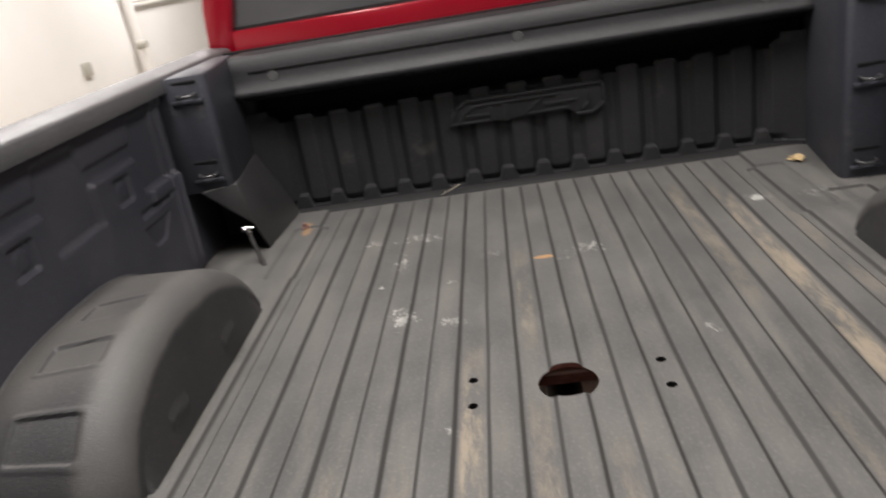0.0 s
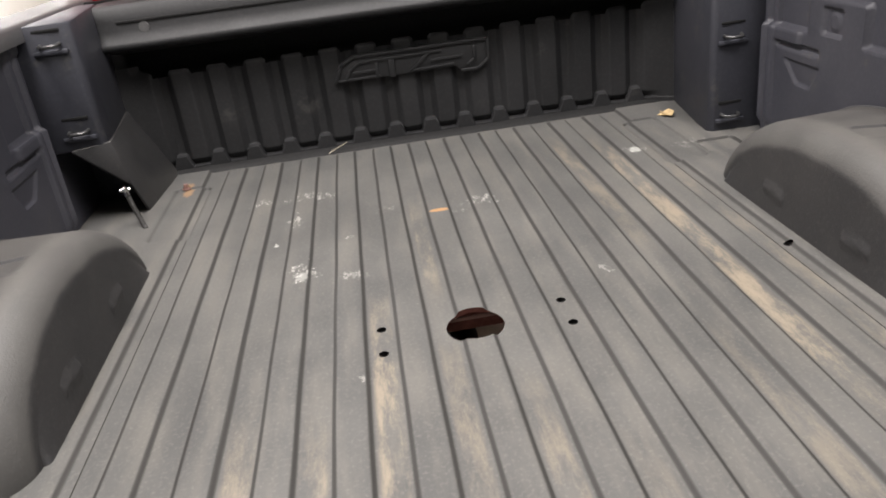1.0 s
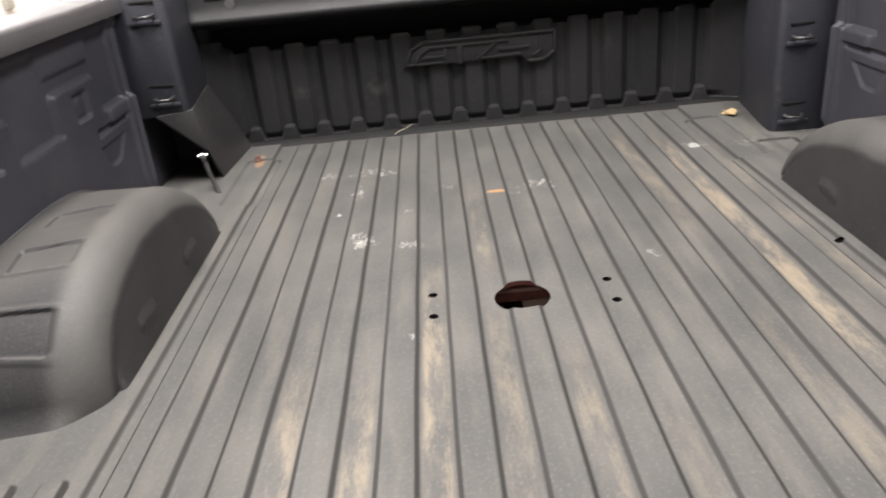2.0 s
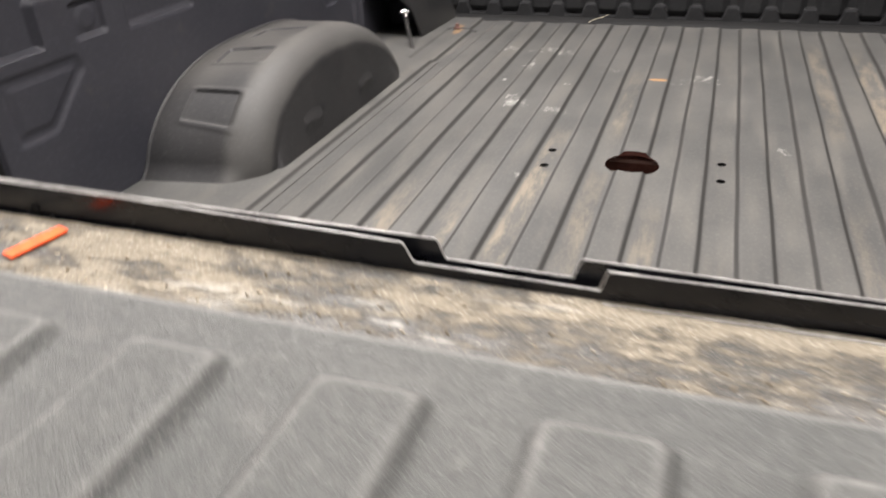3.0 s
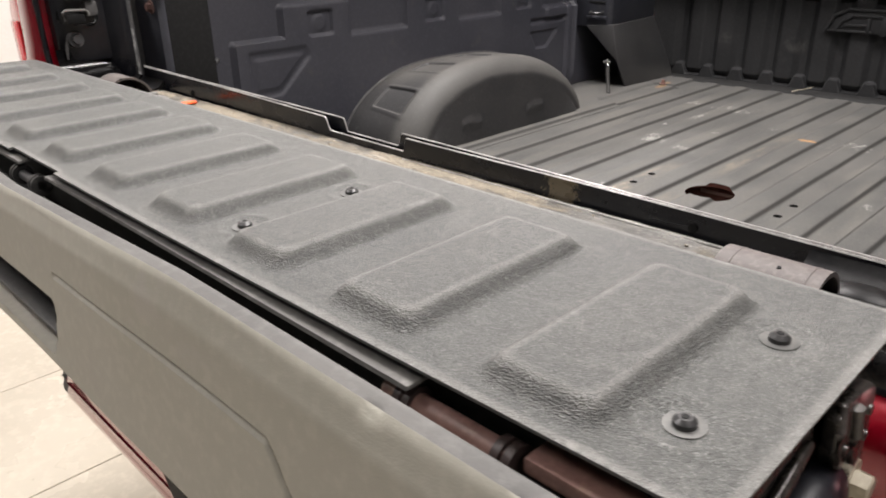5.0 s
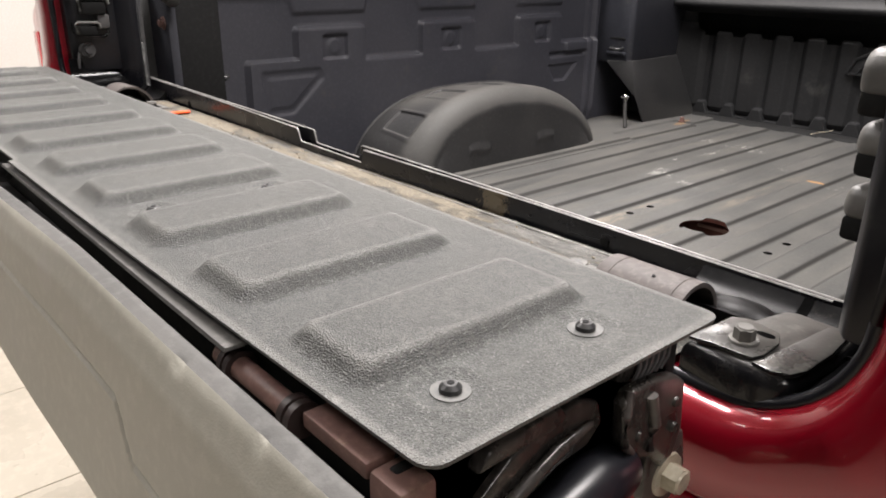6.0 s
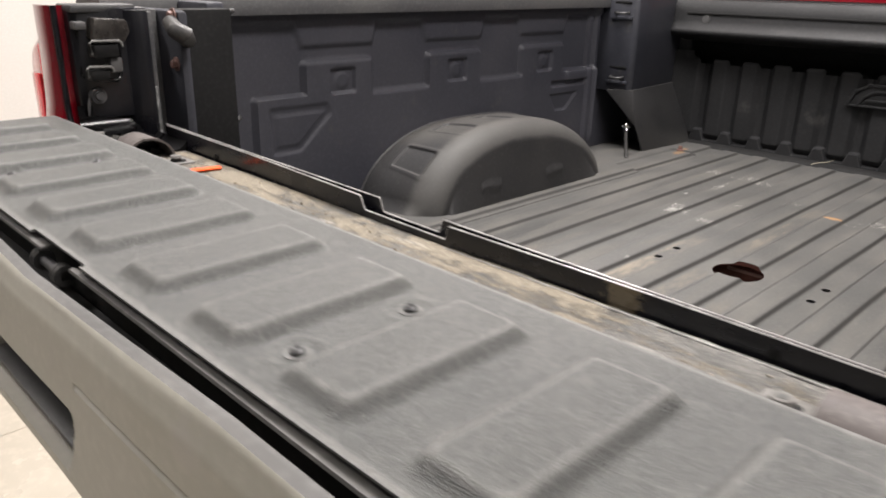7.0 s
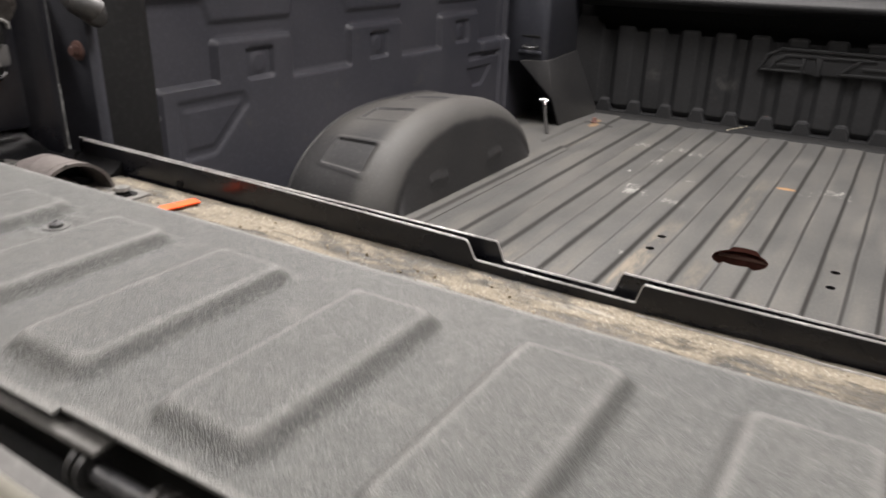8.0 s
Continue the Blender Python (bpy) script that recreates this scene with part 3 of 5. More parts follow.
def snapped(U, V):
    """Grid points next to a hole's rim move onto it."""
    U, V = U.copy(), V.copy()
    for _ in range(3):
        d = hole_sd(U, V)
        e = 1e-4
        gx, gy = (hole_sd(U + e, V) - d) / e, (hole_sd(U, V + e) - d) / e
        m = np.abs(d) < 0.0017
        U[m] -= (d * gx)[m]
        V[m] -= (d * gy)[m]
    return U, V, floor_height(U, V)


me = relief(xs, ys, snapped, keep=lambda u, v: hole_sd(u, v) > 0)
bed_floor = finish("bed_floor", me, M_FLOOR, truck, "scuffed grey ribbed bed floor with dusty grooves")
for hx, hy in HOLES:
    # Added black sleeve; stands in for the dark inside the hole.
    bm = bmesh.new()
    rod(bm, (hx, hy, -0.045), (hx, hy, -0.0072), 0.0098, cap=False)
    part("hole_shade_sleeve", bm, M_VOID, bed_floor)
# rim of the large opening
rim = []
for k in range(72):
    a = k * 2 * math.pi / 72
    r = 0.02
    while float(hole_sd(np.array(r * math.cos(a)), np.array(0.675 + r * math.sin(a)))) < 0:
        r += 0.0004
    rim.append((r * math.cos(a), 0.675 + r * math.sin(a)))
bm = bmesh.new()
lo_, hi_ = [bm.verts.new((x, y, -0.0095)) for x, y in rim], [bm.verts.new((x, y, float(floor_height(np.array(x), np.array(y))))) for x, y in rim]
for k in range(72):
    bm.faces.new((lo_[k], lo_[(k + 1) % 72], hi_[(k + 1) % 72], hi_[k]))
part("opening_rim", bm, M_PRIMER, bed_floor)
# frame below the floor, seen through the large opening
part("cross_member", boxed((-0.70, 0.738, -0.052), (0.70, 0.92, -0.0165), 0.004), M_PRIMER, truck, "dark red painted cross member")
part("member_flange", boxed((-0.05, 0.7355, -0.030), (0.05, 0.7385, -0.023), 0.0008), M_RUST, truck, "thin pale edge on the cross member")
bm = bmesh.new()
rod(bm, (0.012, 0.30, -0.35), (0.012, 3.2, -0.33), 0.043, seg=28)
part("drive_shaft", bm, M_VOID, truck, "black drive shaft below the floor")
part("frame_rail", boxed((-0.50, -0.2, -0.30), (-0.40, 1.9, -0.14), 0.01), M_DARK, truck)
part("frame_rail", boxed((0.40, -0.2, -0.30), (0.50, 1.9, -0.14), 0.01), M_DARK, truck)


# front wall of the bed
def bulkhead_depth(x, z):
    """Upright ridges with shaped tops, deep valleys between them and trapezoid wedges along the foot."""
    p = np.zeros_like(x)
    for k in range(-7, 8):
        c = k * PITCH
        one = np.clip(1 - np.maximum(sd_box(x, z, c - 0.0240, c + 0.0240, 0.034, 0.290, 0.006), 0) / 0.0190, 0, 1)
        p = np.maximum(p, one)
    edge = np.clip((0.775 - np.abs(x)) / 0.05, 0, 1)
    d = -0.0170 + 0.0165 * (1 - p) * edge
    for k in range(-7, 7):
        c = (k + 0.5) * PITCH
        wedge = sd_poly(x, z, [(c - 0.034, -0.06), (c + 0.034, -0.06), (c + 0.0280, 0.012), (c + 0.0130, 0.046), (c - 0.0130, 0.046), (c - 0.0280, 0.012)])
        d = np.minimum(d, -0.0215 * step(wedge, 0.005))
    d = np.minimum(d, -0.0200 * step(z - 0.012, 0.006))
    flare = np.clip((np.abs(x) - 0.70) / 0.13, 0, 1)
    return d - 0.05 * flare * flare * np.clip(1 - z / 0.5, 0, 1)


bx = lines((-0.85, 0.85, 0.0030))
bz = lines((-0.012, 0.062, 0.0024), (0.06, 0.42, 0.012), (0.25, 0.33, 0.003))
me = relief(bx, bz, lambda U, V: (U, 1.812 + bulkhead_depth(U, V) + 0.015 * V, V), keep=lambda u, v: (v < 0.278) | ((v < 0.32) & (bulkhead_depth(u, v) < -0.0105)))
bulkhead = finish("bulkhead", me, M_LINER_SHADED, truck, "dark corrugated front wall of the bed")
# Black sheet: the deep shade under the header, put into colour.
part("bulkhead_back", boxed((-0.93, 1.885, -0.2), (0.93, 1.905, 0.5)), M_VOID, truck)
part("floor_seam", extruded([(1.762, -0.010), (1.800, -0.010), (1.800, 0.012), (1.785, 0.006), (1.765, -0.004)], -0.79, 0.79), M_VOID, truck, "black seam along the floor's front edge")

# raised badge outline on the front wall: plain slanted bars
bm = bmesh.new()
Y0 = 1.790


def bar(bm, pts, y0, y1, bev=0.0009):
    b2 = extruded(pts, y0, y1, axis="y")
    bmesh.ops.bevel(b2, geom=list(b2.edges), offset=bev, segments=2, affect="EDGES", profile=0.5)
    tmp = bpy.data.meshes.new("tmp")
    b2.to_mesh(tmp)
    b2.free()
    bm.from_mesh(tmp)
    bpy.data.meshes.remove(tmp)


bar(bm, [(-0.212, 0.196), (0.150, 0.196), (0.165, 0.178), (0.215, 0.178), (0.250, 0.205), (0.250, 0.268), (-0.150, 0.268), (-0.190, 0.246)], Y0 - 0.003, Y0 + 0.012)


def bead(bm, pts, half=0.0042, proud=0.0095):
    """Raised mitred bead along a line of (x, z) on the badge plate."""
    for (xa, za), (xb, zb) in zip(pts, pts[1:]):
        n = math.hypot(xb - xa, zb - za)
        ux, uz = (xb - xa) / n * half, (zb - za) / n * half
        bar(bm, [(xa - ux - uz, za - uz + ux), (xa - ux + uz, za - uz - ux), (xb + ux + uz, zb + uz - ux), (xb + ux - uz, zb + uz + ux)], Y0 - proud, Y0 + 0.001, 0.0018)


bead(bm, [(-0.206, 0.200), (-0.186, 0.244), (-0.148, 0.264), (0.246, 0.264), (0.246, 0.208), (0.213, 0.182), (0.168, 0.182)])
bead(bm, [(-0.176, 0.200), (-0.162, 0.226), (-0.132, 0.246), (0.105, 0.248)], 0.0036, 0.0085)
bead(bm, [(-0.206, 0.200), (-0.075, 0.201)], 0.0032, 0.0085)
bead(bm, [(-0.150, 0.218), (-0.090, 0.219)], 0.0040, 0.0085)
bead(bm, [(-0.084, 0.201), (-0.084, 0.236)], 0.0055, 0.0085)
bead(bm, [(-0.040, 0.201), (-0.040, 0.236)], 0.0090, 0.0085)
bead(bm, [(0.015, 0.201), (0.070, 0.246)], 0.0045, 0.0085)
bead(bm, [(0.015, 0.203), (0.140, 0.205)], 0.0036, 0.0085)
bead(bm, [(0.080, 0.224), (0.165, 0.225)], 0.0042, 0.0085)
bead(bm, [(0.205, 0.246), (0.205, 0.212), (0.185, 0.198)], 0.0040, 0.0085)
part("badge", bm, M_LINER_SHADED, bulkhead, "raised moulded badge of plain slanted bars")

# boxed header above the front wall
hp = [(1.83, 0.355), (1.765, 0.372), (1.717, 0.379), (1.711, 0.384), (1.709, 0.391), (1.712, 0.399), (1.722, 0.409), (1.727, 0.430), (1.730, 0.455), (1.734, 0.482), (1.746, 0.494), (1.80, 0.498), (1.95, 0.492), (1.95, 0.40), (1.83, 0.40)]
header = part("header", extruded(hp, -0.805, 0.805), M_LINER_SHADED, truck, "dark grey boxed header along the cab end")
bm = bmesh.new()
box(bm, (-0.75, 1.7250, 0.447), (0.75, 1.736, 0.454), 0.002)
part("groove", bm, M_VOID, header)
for px in (-0.68, 0.02, 0.68):
    bm = bmesh.new()
    rod(bm, (px, 1.742, 0.433), (px, 1.7235, 0.433), 0.0150, 0.0135)
    part("plug", bm, M_RAIL, header, "round grey plug")


# side walls with pressed panels
def wall_relief(y, z):
    low = sd_box(y, z, 0.113, 1.40, -0.30, 0.272, 0.004)
    low = np.minimum(low, sd_box(y, z, 0.113, 0.26, -0.3, 0.283, 0.004))
    for c in (0.343, 0.735, 1.120):
        low = np.minimum(low, sd_box(y, z, c - 0.098, c + 0.098, -0.3, 0.357, 0.006))
    d = 0.014 * step(low, 0.010)
    up = sd_box(y, z, 0.0, 1.45, 0.452, 0.8, 0.0)
    for c in (0.343, 0.735, 1.120):
        up = np.minimum(up, sd_poly(y, z, [(c - 0.10, 0.400), (c + 0.10, 0.400), (c + 0.125, 0.5), (c - 0.145, 0.5)]))
    d = d + 0.008 * step(up, 0.012)
    for c in (0.351, 0.742, 1.128):
        d = d - 0.009 * step(sd_box(y, z, c - 0.033, c + 0.033, 0.286, 0.338, 0.004), 0.006)
        d = d + 0.004 * step(np.hypot(y - c, z - 0.312) - 0.017, 0.005)
    pent = [(0.150, 0.160), (0.222, 0.160), (0.308, 0.238), (0.300, 0.258), (0.145, 0.258)]
    d = d - 0.005 * step(sd_poly(y, z, pent), 0.006) + 0.0035 * step(sd_poly(y, z, pent) + 0.014, 0.004)
    d = d + 0.008 * step(sd_box(y, z, 1.245, 1.345, 0.245, 0.275, 0.004), 0.006)
    d = d - 0.008 * step(sd_box(y, z, 1.17, 1.34, 0.232, 0.243, 0.003), 0.005)
    d = d - 0.006 * step(sd_poly(y, z, [(1.20, 0.155), (1.25, 0.155), (1.30, 0.20), (1.17, 0.20)]), 0.006)
    for c in (1.362, 1.402):
        d = d + 0.012 * step(np.abs(y - c) - 0.008, 0.008) * (z > 0.02)
    return d


for sx, nm in ((-1, "side_wall"), (1, "side_wall")):
    wy, wz = lines((-0.03, 1.82, 0.0055)), lines((-0.02, 0.13, 0.02), (0.13, 0.50, 0.0045))
    me = relief(wy, wz, lambda U, V: (sx * (0.905 - wall_relief(U, V) - 0.012 * V), U, V))
    if sx > 0:
        me.flip_normals()
    wall = finish(nm, me, M_LINER, truck, "dark pressed side wall of the bed")
    # rail along the top
    rp = [(0.866, 0.468), (0.866, 0.500), (0.870, 0.506), (0.878, 0.509), (0.915, 0.514), (0.948, 0.517), (0.966, 0.511), (0.984, 0.494), (0.978, 0.486), (0.93, 0.486), (0.90, 0.468)]
    bm = extruded([(sx * a, b) for a, b in rp], -0.21, 1.97, axis="y")
    part("bed_rail", bm, M_RAIL, truck, "grey plastic cap along the bed side")
    # outer red side
    op = [(0.93, 0.486), (0.985, 0.486), (0.995, 0.44), (1.005, 0.30), (0.998, 0.05), (1.0, -0.25), (0.97, -0.45), (0.94, -0.45)]
    part("outer_panel", extruded([(sx * a, b) for a, b in op], -0.22, 1.97, axis="y"), M_RED, truck, "red painted outer bed side")
    # corner column with tie-down pockets
    cp = [(0.93, 1.425), (0.775, 1.432), (0.764, 1.444), (0.768, 1.50), (0.815, 1.82), (0.93, 1.82)]
    column = part("corner_column", extruded([(sx * a, b) for a, b in cp], 0.200 if sx < 0 else -0.012, 0.500, 0.006, axis="z"), M_LINER_DIM, truck, "dark column with tie-down pockets")
    if sx < 0:
        part("column_foot", extruded([(-0.93, 1.66), (-0.795, 1.66), (-0.815, 1.82), (-0.93, 1.82)], -0.012, 0.202, axis="z"), M_LINER_DIM, column)
    for z in (0.250, 0.455) if sx < 0 else (0.045, 0.250, 0.455):
        # Thin black bar: the shadow along the pocket's top, built as a shape.
        bm = boxed((min(sx * 0.788, sx * 0.850), 1.428, z + 0.026), (max(sx * 0.788, sx * 0.850), 1.436, z + 0.034), 0.002)
        part("pocket", bm, M_VOID, column)
        bm = boxed((min(sx * 0.780, sx * 0.858), 1.423, z - 0.024), (max(sx * 0.780, sx * 0.858), 1.436, z - 0.013), 0.003)
        part("pocket_ledge", bm, M_LINER_DIM, column)
        c = sx * 0.818
        bm = sweep([(c - 0.022, 1.435, z), (c - 0.021, 1.418, z - 0.002), (c - 0.012, 1.408, z - 0.003), (c + 0.012, 1.408, z - 0.003), (c + 0.021, 1.418, z - 0.002), (c + 0.022, 1.435, z)], 0.0042)
        part("tie_down", bm, M_BOLT, column, "black steel tie-down loop")


# wheel arches
def arch_profile(s, rear, peak, fore):
    """Profile of the arch, of given rear length, height and front fullness, for s from 0 (rear foot) to 1 (front foot): y, z and the outward normal."""
    def at(q):
        u = -np.cos(np.clip(q, 0, 1) * math.pi)
        y = 0.76 + np.where(u < 0, rear, 0.408) * u
        z = peak * np.power(np.clip(1 - np.abs(u) ** np.where(u < 0, 2.5, fore), 0, 1), 0.60)
        return y, z
    y, z = at(s)
    (y0, z0), (y1, z1) = at(s - 0.004), at(s + 0.004)
    n = np.hypot(y1 - y0, z1 - z0) + 1e-9
    return y, z, -(z1 - z0) / n, (y1 - y0) / n


def arch_shape(s, w, sx):
    """s: along the profile; w: 0 at the inner foot, to 1 at the bed side."""
    r = 0.066
    a = np.clip(w / 0.30, 0, 1)
    b = np.clip((w - 0.30) / 0.25, 0, 1) * math.pi / 2
    c = np.clip((w - 0.55) / 0.45, 0, 1)
    inset = r * (1 - np.sin(b)) * 0.92
    x = 0.643 + 0.012 * a + r * (1 - np.cos(b)) + c * (0.905 - 0.655 - r)
    wide = np.clip((x - 0.643) / 0.262, 0, 1)
    y, z, ny, nz = arch_profile(s, 0.335 + 0.038 * wide, 0.204 - 0.024 * wide ** 1.5, 2.1 + 1.5 * wide * wide)
    py, pz = y - ny * inset, np.maximum(z - nz * inset, 0)
    pz = pz * np.where(w < 0.3, a, 1)
    lift = np.zeros_like(x)
    for y0, y1, dz in ((0.458, 0.512, 0.007), (0.598, 0.655, 0.006), (0.745, 0.802, 0.005)):
        outer, inner = sd_box(x, y, 0.715, 0.840, y0 - 0.008, y1 + 0.008, 0.006), sd_box(x, y, 0.730, 0.832, y0, y1, 0.004)
        lift = lift + (w > 0.5) * (0.0012 * step(outer, 0.004) - dz * 0.8 * step(inner, 0.004))
    py, pz = py + ny * lift, pz + nz * lift
    for y0 in (0.60, 0.86):
        x = x - 0.004 * (w < 0.3) * step(sd_box(py, pz, y0, y0 + 0.07, 0.045, 0.060, 0.003), 0.004)
    foot = 0.020 * np.clip(1 - pz / 0.035, 0, 1) ** 2 * (s < 0.5) * np.clip((w - 0.45) / 0.1, 0, 1)
    return sx * x, py - foot, pz - 0.004


for sx in (-1, 1):
    me = relief(np.linspace(0, 1, 320), np.concatenate([np.linspace(0, 0.3, 16), np.linspace(0.32, 0.55, 14), np.linspace(0.57, 1, 44)]),
                lambda U, V: arch_shape(U, V, sx))
    if sx < 0:
        me.flip_normals()
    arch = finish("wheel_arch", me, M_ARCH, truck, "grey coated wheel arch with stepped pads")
    s = np.linspace(0.01, 0.99, 70)
    seam = arch_shape(s, np.full_like(s, 0.955), sx)
    part("seam", sweep(list(zip(*[a.tolist() for a in seam])), 0.0035, 8), M_RAIL, arch, "raised seam along the bed side")

# wedge-shaped cover in the front corner
bm = bmesh.new()
TL, T, R, F, FT, M, TB = [bm.verts.new(p) for p in ((-0.845, 1.412, 0.206), (-0.757, 1.438, 0.211), (-0.734, 1.506, -0.008), (-0.712, 1.796, -0.008), (-0.806, 1.796, 0.206), (-0.744, 1.456, 0.088), (-0.86, 1.796, 0.206))]
bm.faces.new((T, M, R, F, FT))
bm.faces.new((TL, M, T))
bm.faces.new((TL, T, FT, TB))
bmesh.ops.recalc_face_normals(bm, faces=bm.faces)
bmesh.ops.solidify(bm, geom=list(bm.faces), thickness=0.008)
bmesh.ops.bevel(bm, geom=[e for e in bm.edges if e.calc_length() > 0.03], offset=0.003, segments=2, affect="EDGES", profile=0.5)
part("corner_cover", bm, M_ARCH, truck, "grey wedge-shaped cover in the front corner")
bm = bmesh.new()
hexbolt(bm, (-0.665, 1.635, -0.002), 0.007, 0.012, 0.012)
part("corner_bolt", bm, M_RUST, truck, "rusty bolt at the corner")

# cab end
cab = part("cab_back", extruded([(-0.87, 0.42), (0.87, 0.42), (0.86, 0.553), (-0.86, 0.553)], 1.99, 2.05, 0.006, axis="y"), M_RED, truck, "red cab back below a dark window")
for sx in (-1, 1):
    part("cab_pillar", extruded([(sx * a, b) for a, b in [(0.858, 0.45), (0.945, 0.45), (0.93, 0.62), (0.83, 1.15), (0.74, 1.15), (0.80, 0.75), (0.850, 0.556)]], 1.985, 2.12, 0.01, axis="y"), M_RED, cab)
part("cab_roof", boxed((-0.84, 1.99, 1.13), (0.84, 3.4, 1.22), 0.03), M_RED, cab)
part("cab_body", boxed((-0.93, 2.12, -0.5), (0.93, 3.6, 0.56), 0.03), M_RED, cab)
part("front_body", extruded([(3.6, -0.5), (4.95, -0.5), (5.0, -0.1), (4.95, 0.30), (4.6, 0.38), (3.6, 0.45)], -0.93, 0.93, 0.03), M_RED, cab)
part("rear_window", extruded([(-0.85, 0.556), (0.85, 0.556), (0.76, 1.13), (-0.76, 1.13)], 2.015, 2.03, axis="y"), M_GLASS, cab, "dark tinted rear window")
part("window_seal", extruded([(-0.855, 0.549), (0.855, 0.549), (0.853, 0.562), (-0.853, 0.562)], 2.005, 2.018, axis="y"), M_VOID, cab)

# bed end posts beside the gate
for sx in (-1, 1):
    def q(a, b):
        return (min(sx * a, sx * b), max(sx * a, sx * b))
    x0, x1 = q(0.748, 0.905)
    post = part("end_post", boxed((x0, -0.062, -0.01), (x1, -0.026, 0.50), 0.006), M_LINER, truck, "dark flange at the end of the bed side")
    x0, x1 = q(0.664, 0.955)
    jamb = part("rear_jamb", boxed((x0, -0.160, -0.1), (x1, -0.140, 0.49), 0.008), M_LINER_DIM, truck, "dark metal jamb with bolts and latch parts")
    x0, x1 = q(0.700, 0.752)
    # Added black plate; stands in for the dark cavity beside the jamb.
    part("jamb_shade_plate", boxed((x0, -0.142, -0.1), (x1, -0.040, 0.49), 0.003), M_VOID, jamb)
    for bx_, bz_ in ((0.684, 0.401), (0.680, 0.482)):
        bm = bmesh.new()
        hexbolt(bm, (sx * bx_, -0.160, bz_), 0.0075, 0.007, 0.0125, (0, -1, 0))
        part("bolt", bm, M_RUST, jamb, "rusty flanged bolt")
    bm = sweep([(sx * 0.690, -0.156, 0.474), (sx * 0.672, -0.170, 0.470), (sx * 0.652, -0.172, 0.460), (sx * 0.640, -0.160, 0.450), (sx * 0.650, -0.150, 0.440)], [0.011, 0.013, 0.015, 0.016, 0.012], 14)
    part("striker", bm, M_DARK, jamb, "dark rounded latch striker")
    x0, x1 = q(0.656, 0.704)
    part("jamb_flange", boxed((x0, -0.216, 0.285), (x1, -0.207, 0.490), 0.003), M_FLANGE, jamb, "dull grey steel flange beside the jamb")
    x0, x1 = q(0.640, 0.664)
    part("label_strip", boxed((x0, -0.222, 0.290), (x1, -0.2165, 0.372), 0.002), M_WORNSTRIP, jamb, "pale worn strip")
    for z in (0.285, 0.485):
        bm = sweep([(sx * 0.752, -0.05, z), (sx * 0.728, -0.046, z), (sx * 0.722, -0.030, z - 0.002), (sx * 0.735, -0.018, z)], 0.005)
        part("hook", bm, M_BOLT, post, "small dark hook")

# rear lamps
for sx in (-1, 1):
    def q(a, b):
        return (min(sx * a, sx * b), max(sx * a, sx * b))
    lp = [(0.758, 0.0), (0.850, 0.0), (0.852, 0.405), (0.838, 0.428), (0.785, 0.452), (0.762, 0.452)]
    lamp = part("tail_lamp", extruded([(sx * a, b) for a, b in lp], -0.345, -0.20, 0.010, axis="y"), M_LENS, truck, "red tail lamp with a bright reflector strip")
    x0, x1 = q(0.802, 0.842)
    part("reflector", boxed((x0, -0.349, 0.10), (x1, -0.340, 0.386), 0.003), M_BRIGHTLENS, lamp, "bright red reflector strip")
    # Grey trim, deepened to block red light bounced onto the jamb.
    x0, x1 = q(0.742, 0.757)
    part("lamp_trim", boxed((x0, -0.346, -0.1), (x1, -0.161, 0.49), 0.003), M_RAIL, lamp)
    part("lamp_shoulder", extruded([(sx * a, b) for a, b in [(0.852, -0.335), (0.89, -0.29), (0.93, -0.25), (0.985, -0.215), (0.93, -0.19), (0.852, -0.19)]], -0.3, 0.42, 0.006, axis="z"), M_RED, truck, "red body corner behind the tail lamp")

# bumper
BUMPER = [(-0.345, -0.205), (-0.368, -0.210), (-0.378, -0.228), (-0.4140, -0.328), (-0.4115, -0.334), (-0.4115, -0.340), (-0.4180, -0.350), (-0.4160, -0.366), (-0.400, -0.392), (-0.380, -0.405), (-0.30, -0.405), (-0.30, -0.205)]
bumper = part("bumper", extruded(BUMPER, -0.825, 0.825, 0.008), M_RED, truck, "red rear bumper with round sensors and a black centre step")
for sx in (-1, 1):
    part("end_cap", extruded([(y + 0.004, z) for y, z in BUMPER], min(sx * 0.822, sx * 0.862), max(sx * 0.822, sx * 0.862), 0.010), M_RAIL, bumper, "grey plastic end cap")
step_pts = [(-0.390, -0.198), (0.390, -0.198), (0.372, -0.245), (0.322, -0.325), (0.292, -0.42), (-0.292, -0.42), (-0.322, -0.325), (-0.372, -0.245)]
part("step_pad", extruded(step_pts, -0.424, -0.30, 0.01, axis="y"), M_VOID, bumper, "black plastic centre step")
for px in (-0.770, -0.437, 0.437, 0.770):
    bm = bmesh.new()
    rod(bm, (px, -0.3958, -0.2894), (px, -0.4003, -0.2878), 0.0150, 0.0146, seg=28)
    ring = part("parking_sensor", bm, M_RUBBER, bumper, "round parking sensor in a dark ring")
    bm = bmesh.new()
    rod(bm, (px, -0.3968, -0.2890), (px, -0.4011, -0.2875), 0.0128, 0.0122, seg=28)
    part("sensor_face", bm, M_RED, ring)

